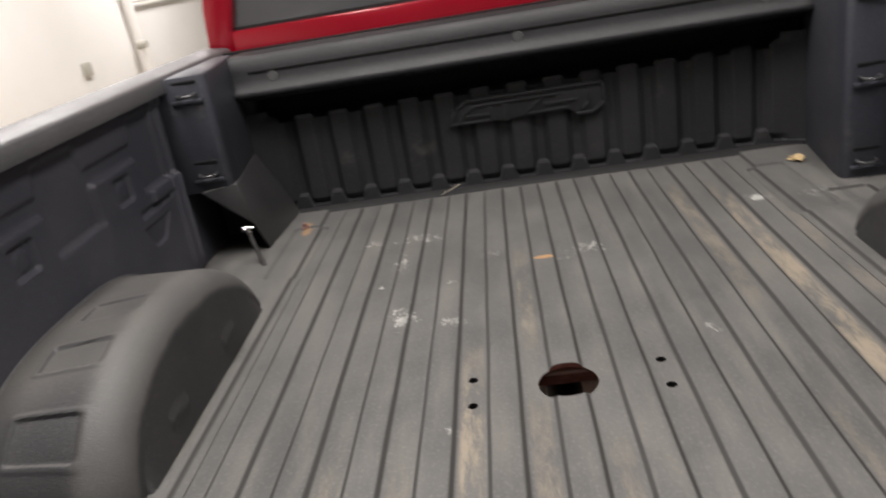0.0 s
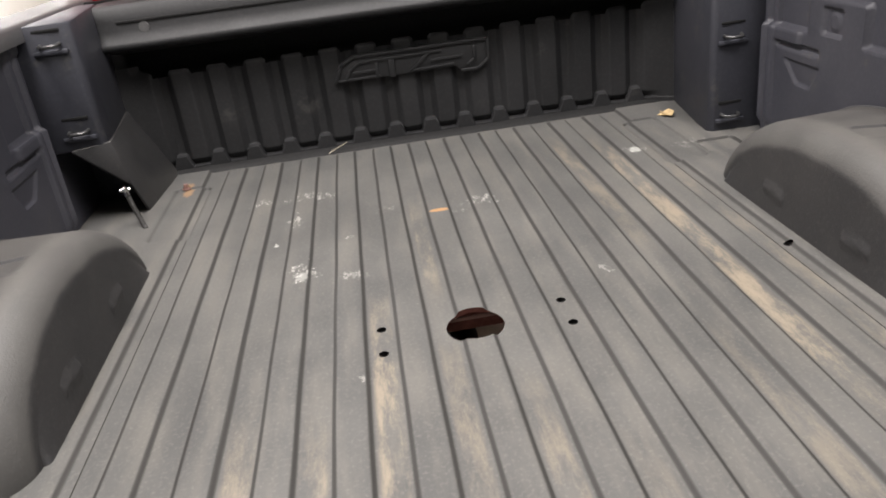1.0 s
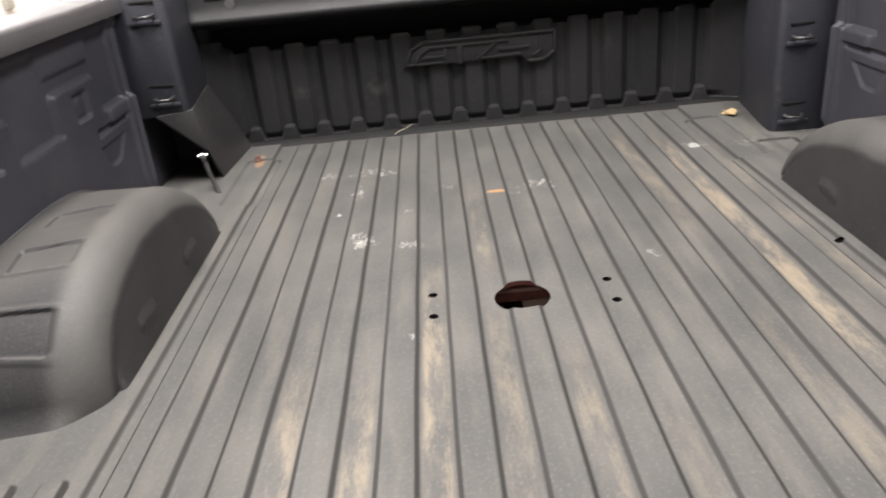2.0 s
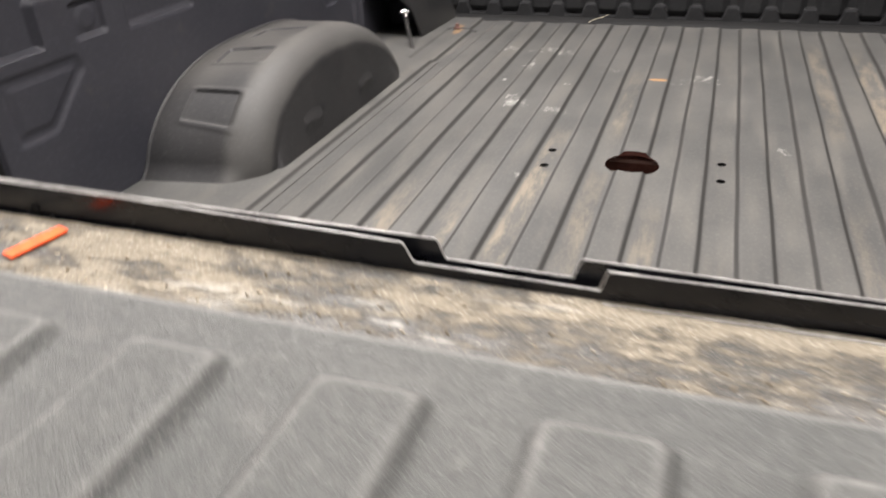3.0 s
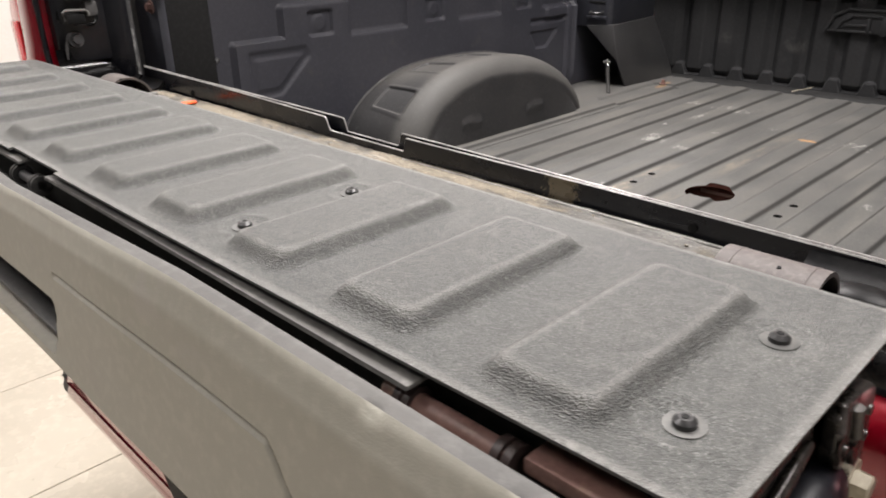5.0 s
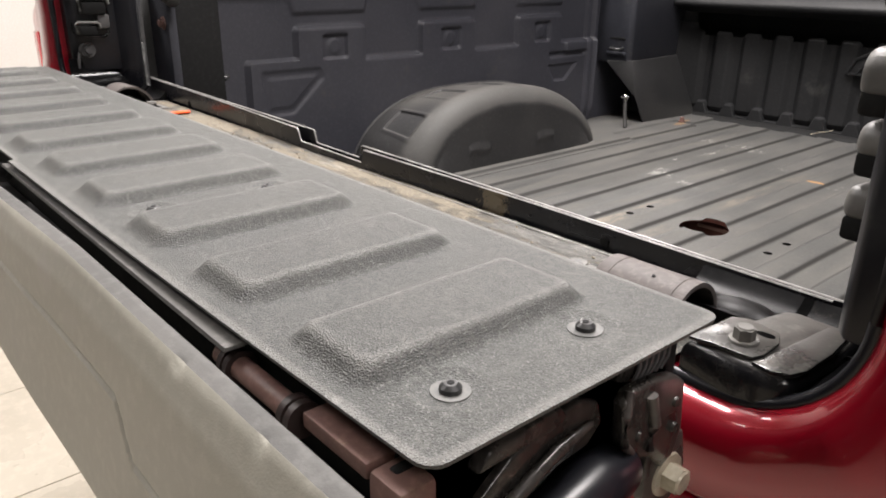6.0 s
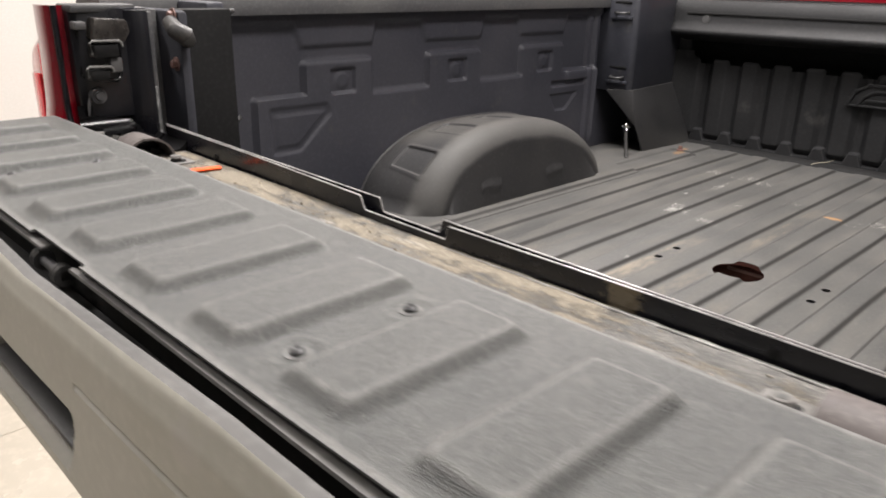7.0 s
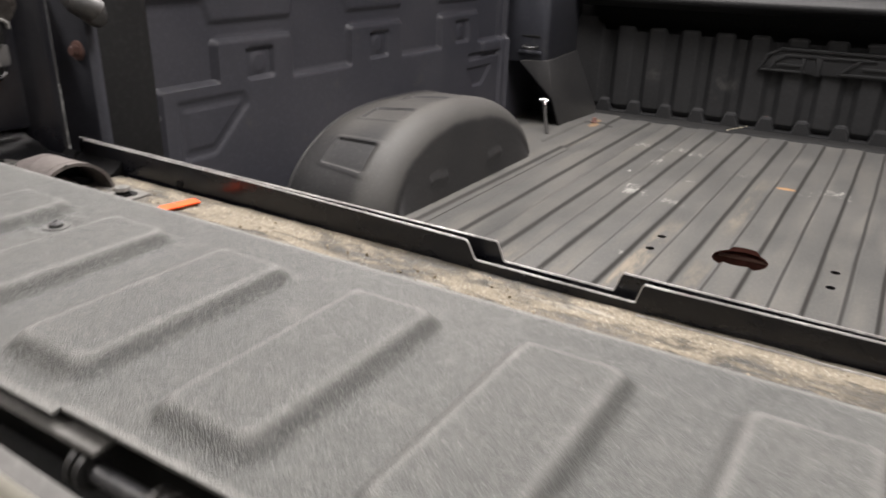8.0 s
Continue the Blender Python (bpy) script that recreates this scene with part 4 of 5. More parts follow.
# wheels under the truck
for sx in (-1, 1):
    for wy in (0.76, 4.30):
        x0, x1 = sx * 0.70, sx * 0.96
        prof = [(0.250, x0), (0.365, x0 + sx * 0.010), (0.392, x0 + sx * 0.040), (0.396, (x0 + x1) / 2), (0.392, x1 - sx * 0.040), (0.365, x1 - sx * 0.010), (0.250, x1)]
        bm = bmesh.new()
        loops = [[bm.verts.new((x, wy + r * math.cos(k * math.pi / 24), -0.453 + r * math.sin(k * math.pi / 24))) for k in range(48)] for r, x in prof]
        for ra, rb in zip(loops, loops[1:] + loops[:1]):
            for k in range(48):
                bm.faces.new((ra[k], ra[(k + 1) % 48], rb[(k + 1) % 48], rb[k]))
        tyre = part("tyre", bm, M_VOID, truck, "black rubber tyre")
        bm = bmesh.new()
        rod(bm, (x0 + sx * 0.06, wy, -0.453), (x1 - sx * 0.03, wy, -0.453), 0.252, 0.246, seg=40)
        rod(bm, (x1 - sx * 0.03, wy, -0.453), (x1 - sx * 0.005, wy, -0.453), 0.075, 0.065, seg=24)
        part("rim", bm, M_STEEL, tyre, "grey metal rim")

# ---- the tailgate, shut, with its inner gate folded out ----
gate = thing("tailgate", 0, -0.32, -0.16, "red tailgate with a black painted frame and a dirt-strewn sill", "tailgate")


def gate_outline(half, bottom, r, arm, top, floor_z):
    """A U with rounded inner corners in x, z."""
    pts = [(-arm, floor_z), (arm, floor_z), (arm, top), (half, top)]
    for k in range(9):
        a = -k * math.pi / 16
        pts.append((half - r + r * math.cos(a), bottom + r + r * math.sin(a)))
    for k in range(9):
        a = -math.pi / 2 - k * math.pi / 16
        pts.append((-half + r + r * math.cos(a), bottom + r + r * math.sin(a)))
    return pts + [(-half, top), (-arm, top)]


def cutout(n, half=0.668, bottom=0.278, r=0.072, top=0.500):
    """The cut-out's line in x, z, moved outward by n into the metal; with a share of how far up the arm it is."""
    rr = r + n
    pts = [(-half - n, top), (-half - n, 0.42)]
    pts += [(-half + r - rr * math.cos(a), bottom + r - rr * math.sin(a)) for a in np.linspace(0, math.pi / 2, 13)]
    pts += [(x, bottom - n) for x in np.linspace(-0.5, 0.5, 9)]
    pts += [(half - r + rr * math.sin(a), bottom + r - rr * math.cos(a)) for a in np.linspace(0, math.pi / 2, 13)]
    return [(x - 0.012, z) for x, z in pts + [(half + n, 0.42), (half + n, top)]]


bm = bmesh.new()
rings = []
for n, y in ((0.0, -0.300), (0.0, -0.344), (0.0012, -0.356), (0.0055, -0.366), (0.013, -0.373), (0.024, -0.376), (0.052, -0.377), (0.057, -0.374), (0.058, -0.30)):
    rings.append([bm.verts.new((x, -0.344 + (y + 0.344) * (1.0 - 0.45 * min(1, max(0, (z - 0.28) / 0.09))), z)) for x, z in cutout(n)])
for ra, rb in zip(rings, rings[1:]):
    for k in range(len(ra) - 1):
        bm.faces.new((ra[k], ra[k + 1], rb[k + 1], rb[k]))
for k in (0, -1):
    bm.faces.new([r[k] for r in rings])
part("outer_skin", bm, M_RED, gate, "glossy red outer skin with a rounded cut-out")
part("skin_lower", boxed((-0.74, -0.378, -0.15), (0.716, -0.33, 0.225), 0.008), M_RED, gate, "glossy red lower skin")
part("seal", sweep([(x, -0.350, z) for x, z in cutout(0.0)], 0.0046, 10), M_BLACK, gate, "black rubber seal round the cut-out")
part("gate_core", extruded(gate_outline(0.655, 0.262, 0.03, 0.720, 0.290, -0.12), -0.358, -0.245, 0.003, axis="y"), M_BLACK, gate, "black painted inner frame")
part("gate_lower_panel", boxed((-0.70, -0.236, -0.05), (0.70, -0.222, 0.27), 0.004), M_LINER, gate)
# dirt-strewn sill
sx_, sy_ = lines((-0.574, 0.550, 0.012)), lines((-0.358, -0.236, 0.004))


def sill_shape(U, V):
    z = 0.2865 - 0.010 * np.clip((V + 0.345) / -0.04, 0, 1) ** 2
    nz = np.vectorize(lambda a, b: noise.noise(Vector((a * 60, b * 60, 3.0))))(U, V)
    return U, V, z + 0.0010 * nz


me = relief(sx_, sy_, sill_shape)
sill = finish("sill", me, M_SILL, gate, "black sill strewn with sandy dirt")


# upstanding double lip with a stepped notch; its top falls slightly to one side
def lip_top(x):
    return 0.3090 - 0.0105 * x


def lip_line(n, ends):
    """Top line of a lip with a notch through (x, drop) pairs."""
    ease = [(k / 8, (k / 8) ** 2 * (3 - k / 4)) for k in range(9)]
    pts = [(-ends, 0)] + [(n[0] + (n[1] - n[0]) * a, 0.0155 * b) for a, b in ease]
    pts += [(n[2] + (n[3] - n[2]) * a, 0.0155 * (1 - b)) for a, b in ease] + [(ends, 0)]
    return [(x, lip_top(x) - d) for x, d in pts]


def lip_strip(pts, y_of, half, base):
    """An upright strip under the line pts (x, z), standing at y_of(x)."""
    bm = bmesh.new()
    rows = []
    for x, z in pts:
        y = y_of(x)
        rows.append([bm.verts.new(q) for q in ((x, y - half, base), (x, y - half, z), (x, y + half, z), (x, y + half, base))])
    for a, b in zip(rows, rows[1:]):
        for k in range(4):
            bm.faces.new((a[k], a[(k + 1) % 4], b[(k + 1) % 4], b[k]))
    bm.faces.new(rows[0])
    bm.faces.new(rows[-1])
    return bm


def outer_y(x):
    t = min(1.0, max(0.0, (abs(x) - 0.08) / 0.25))
    return -0.2362 + 0.0062 * t


for y_of, n, ends in ((lambda x: -0.2250, (-0.0565, -0.0480, 0.0440, 0.0515), 0.606), (outer_y, (-0.0790, -0.0680, 0.0640, 0.0705), 0.592)):
    top = lip_line(n, ends)
    line = []
    for (xa, za), (xb, zb) in zip(top, top[1:]):
        cuts = max(1, int(abs(xb - xa) / 0.03))
        line += [(xa + (xb - xa) * k / cuts, za + (zb - za) * k / cuts) for k in range(cuts)]
    line.append(top[-1])
    part("lip", lip_strip(line, y_of, 0.0013, 0.268), M_LIP, gate, "black metal lip with a notch")
    # Pale bar: the highlight on the lip's top, put into shape and colour.
    part("lip_highlight", sweep([(x, y_of(x), z) for x, z in line], 0.0011, 6), M_PALE_EDGE, gate, "pale painted highlight along the metal lip's top edge")
part("lip_web", boxed((-0.60, -0.2420, 0.262), (0.60, -0.2258, 0.2790), 0.001), M_BLACK, gate)
part("sill_edge", sweep([(0.068, -0.2420, 0.2862), (0.28, -0.2420, 0.2868), (0.487, -0.2420, 0.2872)], 0.0010, 6), M_PALE_EDGE, gate, "thin pale edge along the sill")
part("sill_edge", sweep([(-0.59, -0.2420, 0.2862), (-0.30, -0.2420, 0.2860), (-0.10, -0.2420, 0.2858)], 0.0006, 6), M_FLANGE, gate, "thin edge along the sill")
for x in (0.409, -0.430):
    bm = bmesh.new()
    rod(bm, (x, -0.2325, 0.2925), (x, -0.2312, 0.2925), 0.0042)
    part("lip_hole", bm, M_VOID, gate)
bm = bmesh.new()
bmesh.ops.create_uvsphere(bm, u_segments=24, v_segments=10, radius=1.0, matrix=Matrix.Translation((0.548, -0.262, 0.281)) @ Matrix.Diagonal((0.034, 0.020, 0.016, 1)))
part("pressed_dome", bm, M_ROOT, gate, "dusty black pressed dome")
for sx in (-1, 1):
    def q(a, b):
        return (min(sx * a, sx * b), max(sx * a, sx * b))
    # black shelf at each end with the hinge
    def g(a):
        return -0.012 + sx * (a + 0.012)
    rim = [(0.556, -0.349), (0.585, -0.353), (0.606, -0.354), (0.616, -0.351), (0.622, -0.345), (0.625, -0.335), (0.6275, -0.302), (0.6275, -0.270), (0.620, -0.260), (0.584, -0.258), (0.574, -0.264), (0.568, -0.290), (0.558, -0.296)]
    bm = extruded([(g(a), y) for a, y in rim], 0.268, 0.3030, axis="z")
    bmesh.ops.bevel(bm, geom=[e for e in bm.edges if min(v.co.z for v in e.verts) > 0.3025], offset=0.010, segments=5, affect="EDGES", profile=0.5)
    shelf = part("hinge_shelf", bm, M_DUSTSTEEL, gate, "black hinge shelf with grey dust on top")
    bm = extruded([(g(a), y) for a, y in [(0.560, -0.350), (0.574, -0.347), (0.590, -0.347), (0.597, -0.346), (0.600, -0.338), (0.599, -0.318), (0.593, -0.305), (0.572, -0.301), (0.563, -0.306)]], 0.3030, 0.3054, 0.0007, axis="z")
    part("hinge_plate", bm, M_DUSTSTEEL, shelf, "dusty dark hinge plate")
    bm = bmesh.new()
    hexbolt(bm, (g(0.584), -0.331, 0.3050), 0.0064, 0.0068, 0.0088)
    part("hinge_bolt", bm, M_CLIP, shelf, "grey hexagon flange bolt")
    bm = extruded([(g(a), y) for a, y in [(0.5975, -0.3480), (0.6000, -0.341), (0.605, -0.290), (0.607, -0.271), (0.613, -0.267), (0.6205, -0.271), (0.6235, -0.304), (0.623, -0.334), (0.619, -0.345), (0.610, -0.350)]], 0.3010, 0.3042, 0.0016, axis="z")
    part("shelf_plate", bm, M_DUSTSTEEL, shelf, "black lapped plate with grey smears")
    part("slot", extruded([(g(0.589) + 0.0058 * math.cos(k * math.pi / 8), -0.3145 + 0.0030 * math.sin(k * math.pi / 8)) for k in range(16)], 0.3054, 0.3057, axis="z"), M_PIT, shelf)
    part("lip_root", extruded([(-0.290, 0.2985), (-0.272, 0.2920), (-0.254, 0.2895), (-0.2445, 0.2900), (-0.2360, 0.2960), (-0.2315, 0.3010), (-0.2315, 0.268), (-0.290, 0.268)], min(g(0.500), g(0.634)), max(g(0.500), g(0.634))), M_ROOT, gate, "black curved root of the lip")
    part("seam_notch", extruded([(-0.2540, 0.2888), (-0.2520, 0.2899), (-0.2447, 0.2904), (-0.2363, 0.2964), (-0.2316, 0.3010), (-0.2316, 0.287)], min(g(0.5750), g(0.5820)), max(g(0.5750), g(0.5820))), M_PIT, gate)
    # half-round hinge pipe: closed at xa, its mouth at xb
    xa, xb, yc, zc, rp = (0.468, 0.536, -0.3025, 0.2882, 0.0285) if sx > 0 else (0.566, 0.505, -0.2975, 0.2850, 0.0320)
    shift, lift = (0.026, 0.009) if sx > 0 else (0.0, 0.0)
    inward = 1 if xb > xa else -1
    ring = [(math.cos(k * math.pi / 20), math.sin(k * math.pi / 20)) for k in range(40)]
    prof = [(0.0, 0.004)] if sx > 0 else [(-0.030, 0.004), (-0.030, rp * 0.7)]
    for seam in (0.009, abs(xb - xa) - 0.010):
        prof += [(0.0, rp)] if seam < 0.01 else []
        prof += [(seam, rp), (seam + 0.0002, rp + 0.0004), (seam + 0.0012, rp + 0.0004), (seam + 0.0014, rp)]
    prof += [(abs(xb - xa), rp), (abs(xb - xa), rp - 0.0032), (0.004, rp - 0.0032)]
    bm = bmesh.new()
    rows = [[bm.verts.new((sx * (xa + inward * u), yc + rr * a, zc + rr * b)) for a, b in ring] for u, rr in prof]
    for ra, rb in zip(rows, rows[1:]):
        for k in range(40):
            bm.faces.new((ra[k], ra[(k + 1) % 40], rb[(k + 1) % 40], rb[k]))
    if sx < 0:
        # this one has a slanting mouth
        for v in bm.verts:
            if v.co.x > sx * (xb + 0.012):
                v.co.x += 0.42 * (v.co.y - yc)
    tube = part("hinge_tube", bm, M_TUBE, gate, "dusty grey-brown hinge tube, open at its end")
    # Added black core; stands in for the dark inside the tube.
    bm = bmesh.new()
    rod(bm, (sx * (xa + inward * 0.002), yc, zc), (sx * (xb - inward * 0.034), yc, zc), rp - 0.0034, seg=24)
    part("tube_shade_core", bm, M_VOID, tube)
    bm = bmesh.new()
    rod(bm, (sx * (xb - inward * 0.035), yc, zc), (sx * (xb - inward * 0.012), yc, zc - 0.004), 0.0125)
    part("pivot", bm, M_RUBBER, tube)
    bm = bmesh.new()
    rod(bm, (sx * 0.508, yc - 0.0082, zc + rp - 0.0016), (sx * 0.508, yc - 0.0085, zc + rp - 0.0006), 0.0013, seg=10)
    part("pin_hole", bm, M_VOID, tube)
    cx, cz, cy = (0.420 + shift, 0.2895 + lift, -0.313) if sx > 0 else (0.453, 0.2895, -0.284)
    clip = part("clip", boxed((min(sx * (cx - 0.017), sx * (cx + 0.021)), cy - 0.029, cz - 0.018), (max(sx * (cx - 0.017), sx * (cx + 0.021)), cy + 0.021, cz), 0.0015), M_CLIP, gate, "dusty grey steel clip with a dark bolt")
    # Black sides: the shading below the bolt's pale top, put into colour.
    bm = bmesh.new()
    hexbolt(bm, (sx * cx, cy, cz), 0.0074, 0.0052, 0.0088)
    bolt = part("clip_bolt", bm, M_VOID, clip, "bolt with sides painted in dark shade and a pale head")
    bm = bmesh.new()
    rod(bm, (sx * cx, cy, cz + 0.0056), (sx * cx, cy, cz + 0.0088), 0.0084, 0.0072, seg=24)
    part("bolt_head", bm, M_CLIP, bolt, "pale bolt head")
    bm = bmesh.new()
    rod(bm, (sx * cx, cy, cz + 0.0086), (sx * cx, cy, cz + 0.0091), 0.0040, 0.0036, seg=16)
    part("socket", bm, M_WASHER, bolt)
    part("clip_slot", extruded([(sx * cx + 0.0115 * math.cos(k * math.pi / 8), cy + 0.0065 + 0.0075 * math.sin(k * math.pi / 8)) for k in range(16)], cz, cz + 0.0004, axis="z"), M_VOID, clip)
    # glossy rounded corner between the shelf and the arm
    prof = [(0.668 - 0.072 + 0.0690 * math.sin(a), 0.350 - 0.0690 * math.cos(a)) for a in np.linspace(0.5, math.pi / 2, 14)] + [(0.6650, 0.385), (0.6650, 0.420)]
    if sx < 0:
        prof = [(0.560, 0.3036), (0.580, 0.3038)] + [(0.600 + 0.041 * math.sin(a), 0.3385 - 0.0345 * math.cos(a)) for a in np.linspace(0, math.pi / 2, 14)] + [(0.6415, 0.350)]
    bm = bmesh.new()
    rows = [[bm.verts.new((-0.012 + sx * a, y, z)) for y in ((-0.346, -0.342, -0.300, -0.250, -0.238) if sx > 0 else (-0.345, -0.340, -0.300, -0.264, -0.256))] for a, z in prof]
    for ra, rb in zip(rows, rows[1:]):
        for k in range(4):
            bm.faces.new((ra[k], ra[k + 1], rb[k + 1], rb[k]))
    bmesh.ops.solidify(bm, geom=list(bm.faces), thickness=-0.0016 if sx > 0 else 0.0016)
    part("corner_fillet", bm, M_GLOSS, gate, "glossy black rounded corner")
    # panel on the arm's inner face with its latch parts
    def g(a):
        return -0.012 + sx * a

    def gq(a, b):
        return (min(g(a), g(b)), max(g(a), g(b)))
    bm = extruded([(g(a), b) for a, b in [(0.630, -0.226), (0.630, -0.262), (0.642, -0.326), (0.648, -0.336), (0.700, -0.337), (0.700, -0.226)]], 0.328, 0.497, 0.003, axis="z")
    arm = part("latch_panel", bm, M_BLACK, gate, "black panel carrying the latch parts")
    bm = extruded([(g(a), b) for a, b in [(0.614, -0.2265), (0.616, -0.238), (0.622, -0.250), (0.632, -0.2625), (0.680, -0.2625), (0.680, -0.2265)]], 0.292, 0.494, 0.003, axis="z")
    part("rolled_edge", bm, M_BLACK, arm, "rolled black edge of the panel")
    x0, x1 = gq(0.642, 0.690)
    part("edge_flange", boxed((x0, -0.2255, 0.312), (x1, -0.216, 0.497), 0.003), M_FLANGE, arm, "dull grey steel flange")
    x0, x1 = gq(0.634, 0.700)
    part("panel_top", boxed((x0, -0.337, 0.490), (x1, -0.236, 0.502), 0.004), M_RAIL, arm, "dark grey top trim")
    if sx < 0:
        x0, x1 = gq(0.612, 0.642)
        plate = part("latch_plate", extruded([(-0.318, 0.452), (-0.306, 0.446), (-0.268, 0.446), (-0.258, 0.462), (-0.262, 0.480), (-0.312, 0.484)], x0, x1, 0.004), M_LATCH, arm, "dull reddish-grey latch plate")
        for y0, y1, z0, z1 in ((-0.324, -0.276, 0.430, 0.450), (-0.333, -0.294, 0.396, 0.412)):
            x0, x1 = gq(0.610, 0.640)
            jaw = part("latch_jaw", boxed((x0, y0 + 0.006, z0 - 0.006), (x1, y1 - 0.004, z1 - 0.006), 0.003), M_VOID, arm, "dark latch jaw with a bare steel rim")
            xe = g(0.609)
            part("jaw_rim", sweep([(xe, y0 + 0.002, z0), (xe, y0, z1 - 0.003), (xe, y0 + 0.004, z1), (xe, y1 - 0.004, z1 - 0.001), (xe, y1, z1 - 0.004), (xe, y1 + 0.001, z1 - 0.010)], 0.0022, 8), M_STOP, jaw)
        x0, x1 = gq(0.616, 0.640)
        part("latch_block", boxed((x0, -0.294, 0.400), (x1, -0.274, 0.424), 0.004), M_FLANGE, arm)
        bm = bmesh.new()
        rod(bm, (g(0.642), -0.312, 0.364), (g(0.631), -0.312, 0.364), 0.0135, 0.0120)
        rod(bm, (g(0.632), -0.312, 0.365), (g(0.626), -0.312, 0.365), 0.0075, 0.0065)
        part("boss", bm, M_FLANGE, arm, "dull round boss")
        part("drip", sweep([(g(0.634), -0.327, 0.362), (g(0.635), -0.329, 0.348), (g(0.636), -0.330, 0.334)], [0.002, 0.0028, 0.0016], 8), M_FLANGE, arm, "grey grease drip")
        xe = [g(0.6335 + 0.012 * k) for k in (0, 1)]
        part("pocket_rim", sweep([(xe[0], -0.274, 0.392), (xe[0], -0.272, 0.424), (xe[0], -0.272, 0.462), (xe[0], -0.277, 0.468), (xe[1], -0.322, 0.468), (xe[1], -0.328, 0.462), (xe[1], -0.329, 0.396), (xe[1], -0.324, 0.388), (xe[0], -0.280, 0.386), (xe[0], -0.274, 0.392)], 0.0030, 8), M_GLOSS, arm, "glossy rim round the latch pocket")
        x0, x1 = gq(0.622, 0.645)
        part("latch_block", boxed((x0, -0.338, 0.466), (x1, -0.320, 0.478), 0.003), M_FLANGE, arm)
    else:
        x0, x1 = gq(0.619, 0.648)
        for pts, low in (([(-0.304, 0.446), (-0.268, 0.443), (-0.266, 0.462), (-0.276, 0.470), (-0.298, 0.471), (-0.305, 0.462)], (-0.303, -0.268, 0.436)),
                         ([(-0.292, 0.413), (-0.258, 0.409), (-0.256, 0.424), (-0.266, 0.431), (-0.286, 0.432), (-0.293, 0.425)], (-0.291, -0.258, 0.402)),
                         ([(-0.294, 0.382), (-0.284, 0.374), (-0.258, 0.372), (-0.256, 0.388), (-0.268, 0.396), (-0.290, 0.397)], (-0.292, -0.258, 0.366))):
            pad = part("rubber_stop", extruded(pts, x0, x1, 0.0058, seg=4), M_STOP, arm, "pale grey rubber stop with a black base")
            part("stop_base", boxed((x0 + 0.001, low[0], low[2]), (x1, low[1], low[2] + 0.014), 0.003), M_VOID, pad)

# ---- inner gate ----
flap = thing("inner_gate", 0, -0.49, 0.25, "inner gate folded out flat with a grained grey ribbed panel", "tailgate flap")
RIB_X = [-0.012 + k * 0.1046 for k in range(-5, 6)]
BOLTS = [(0.563, -0.453), (0.563, -0.539), (0.2545, -0.455), (0.2545, -0.543), (-0.281, -0.455), (-0.281, -0.543), (-0.588, -0.453), (-0.588, -0.539)]


PANEL = (-0.622, 0.598, -0.5795, -0.389)


def tread_height(x, y):
    z = np.zeros_like(x)
    for c in RIB_X:
        z = np.maximum(z, 0.0090 * step(sd_box(x, y, c - 0.0222, c + 0.0237, -0.560, -0.434, 0.003), 0.0110))
    for bx_, by_ in BOLTS:
        d = np.hypot(x - bx_, y - by_)
        z = z - 0.0012 * step(d - 0.0095, 0.0070) + 0.0008 * step(np.abs(d - 0.0175) - 0.0005, 0.003)
    return z - 0.0005 * np.clip(1 + sd_box(x, y, *PANEL, 0.009) / 0.0014, 0, 1) ** 2


tx, ty = lines((PANEL[0], PANEL[1], 0.0035)), lines((PANEL[2], PANEL[3], 0.0030))


def tread_keep(u, v):
    return sd_box(u, v, -0.075, 0.034, -0.61, -0.5758, 0.002) > 0


def bow(x):
    """The panel's outer edge bulges slightly towards its middle."""
    return -0.0075 * np.clip(1 - ((x + 0.012) / 0.61) ** 2, 0, 1)


def tread_shape(U, V):
    """Grid points beyond the rounded corners move onto the outline."""
    U, V = U.copy(), V.copy()
    for _ in range(4):
        d = sd_box(U, V, *PANEL, 0.009)
        e = 1e-4
        gx, gy = (sd_box(U + e, V, *PANEL, 0.009) - d) / e, (sd_box(U, V + e, *PANEL, 0.009) - d) / e
        m = d > 0
        U[m] -= (d * gx)[m]
        V[m] -= (d * gy)[m]
    z = 0.3455 + tread_height(U, V)
    return U, V + bow(U) * np.clip((-0.562 - V) / 0.0175, 0, 1), z


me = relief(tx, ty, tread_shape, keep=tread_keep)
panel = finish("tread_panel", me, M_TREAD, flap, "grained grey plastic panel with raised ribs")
sol = panel.modifiers.new("thickness", "SOLIDIFY")
sol.thickness, sol.offset = 0.0020, -1
cut = panel.modifiers.new("crisp_rim", "EDGE_SPLIT")
cut.split_angle = math.radians(60)
for bx_, by_ in BOLTS:
    up = 0.0014
    bm = bmesh.new()
    rod(bm, (bx_, by_, 0.3405), (bx_, by_, 0.3435 + up), 0.0094, 0.0086, seg=28)
    part("washer", bm, M_WASHER, panel, "dull grey washer")
    bm = bmesh.new()
    rod(bm, (bx_, by_, 0.3433), (bx_, by_, 0.3455 + up), 0.0050, 0.0048, seg=20)
    rod(bm, (bx_, by_, 0.3455 + up), (bx_, by_, 0.3471 + up), 0.0048, 0.0030, seg=20)
    b = part("panel_bolt", bm, M_BOLT, panel, "dark button-head bolt")
    bm = bmesh.new()
    rod(bm, (bx_, by_, 0.3467 + up), (bx_, by_, 0.3474 + up), 0.0017, seg=6)
    part("socket", bm, M_VOID, b)

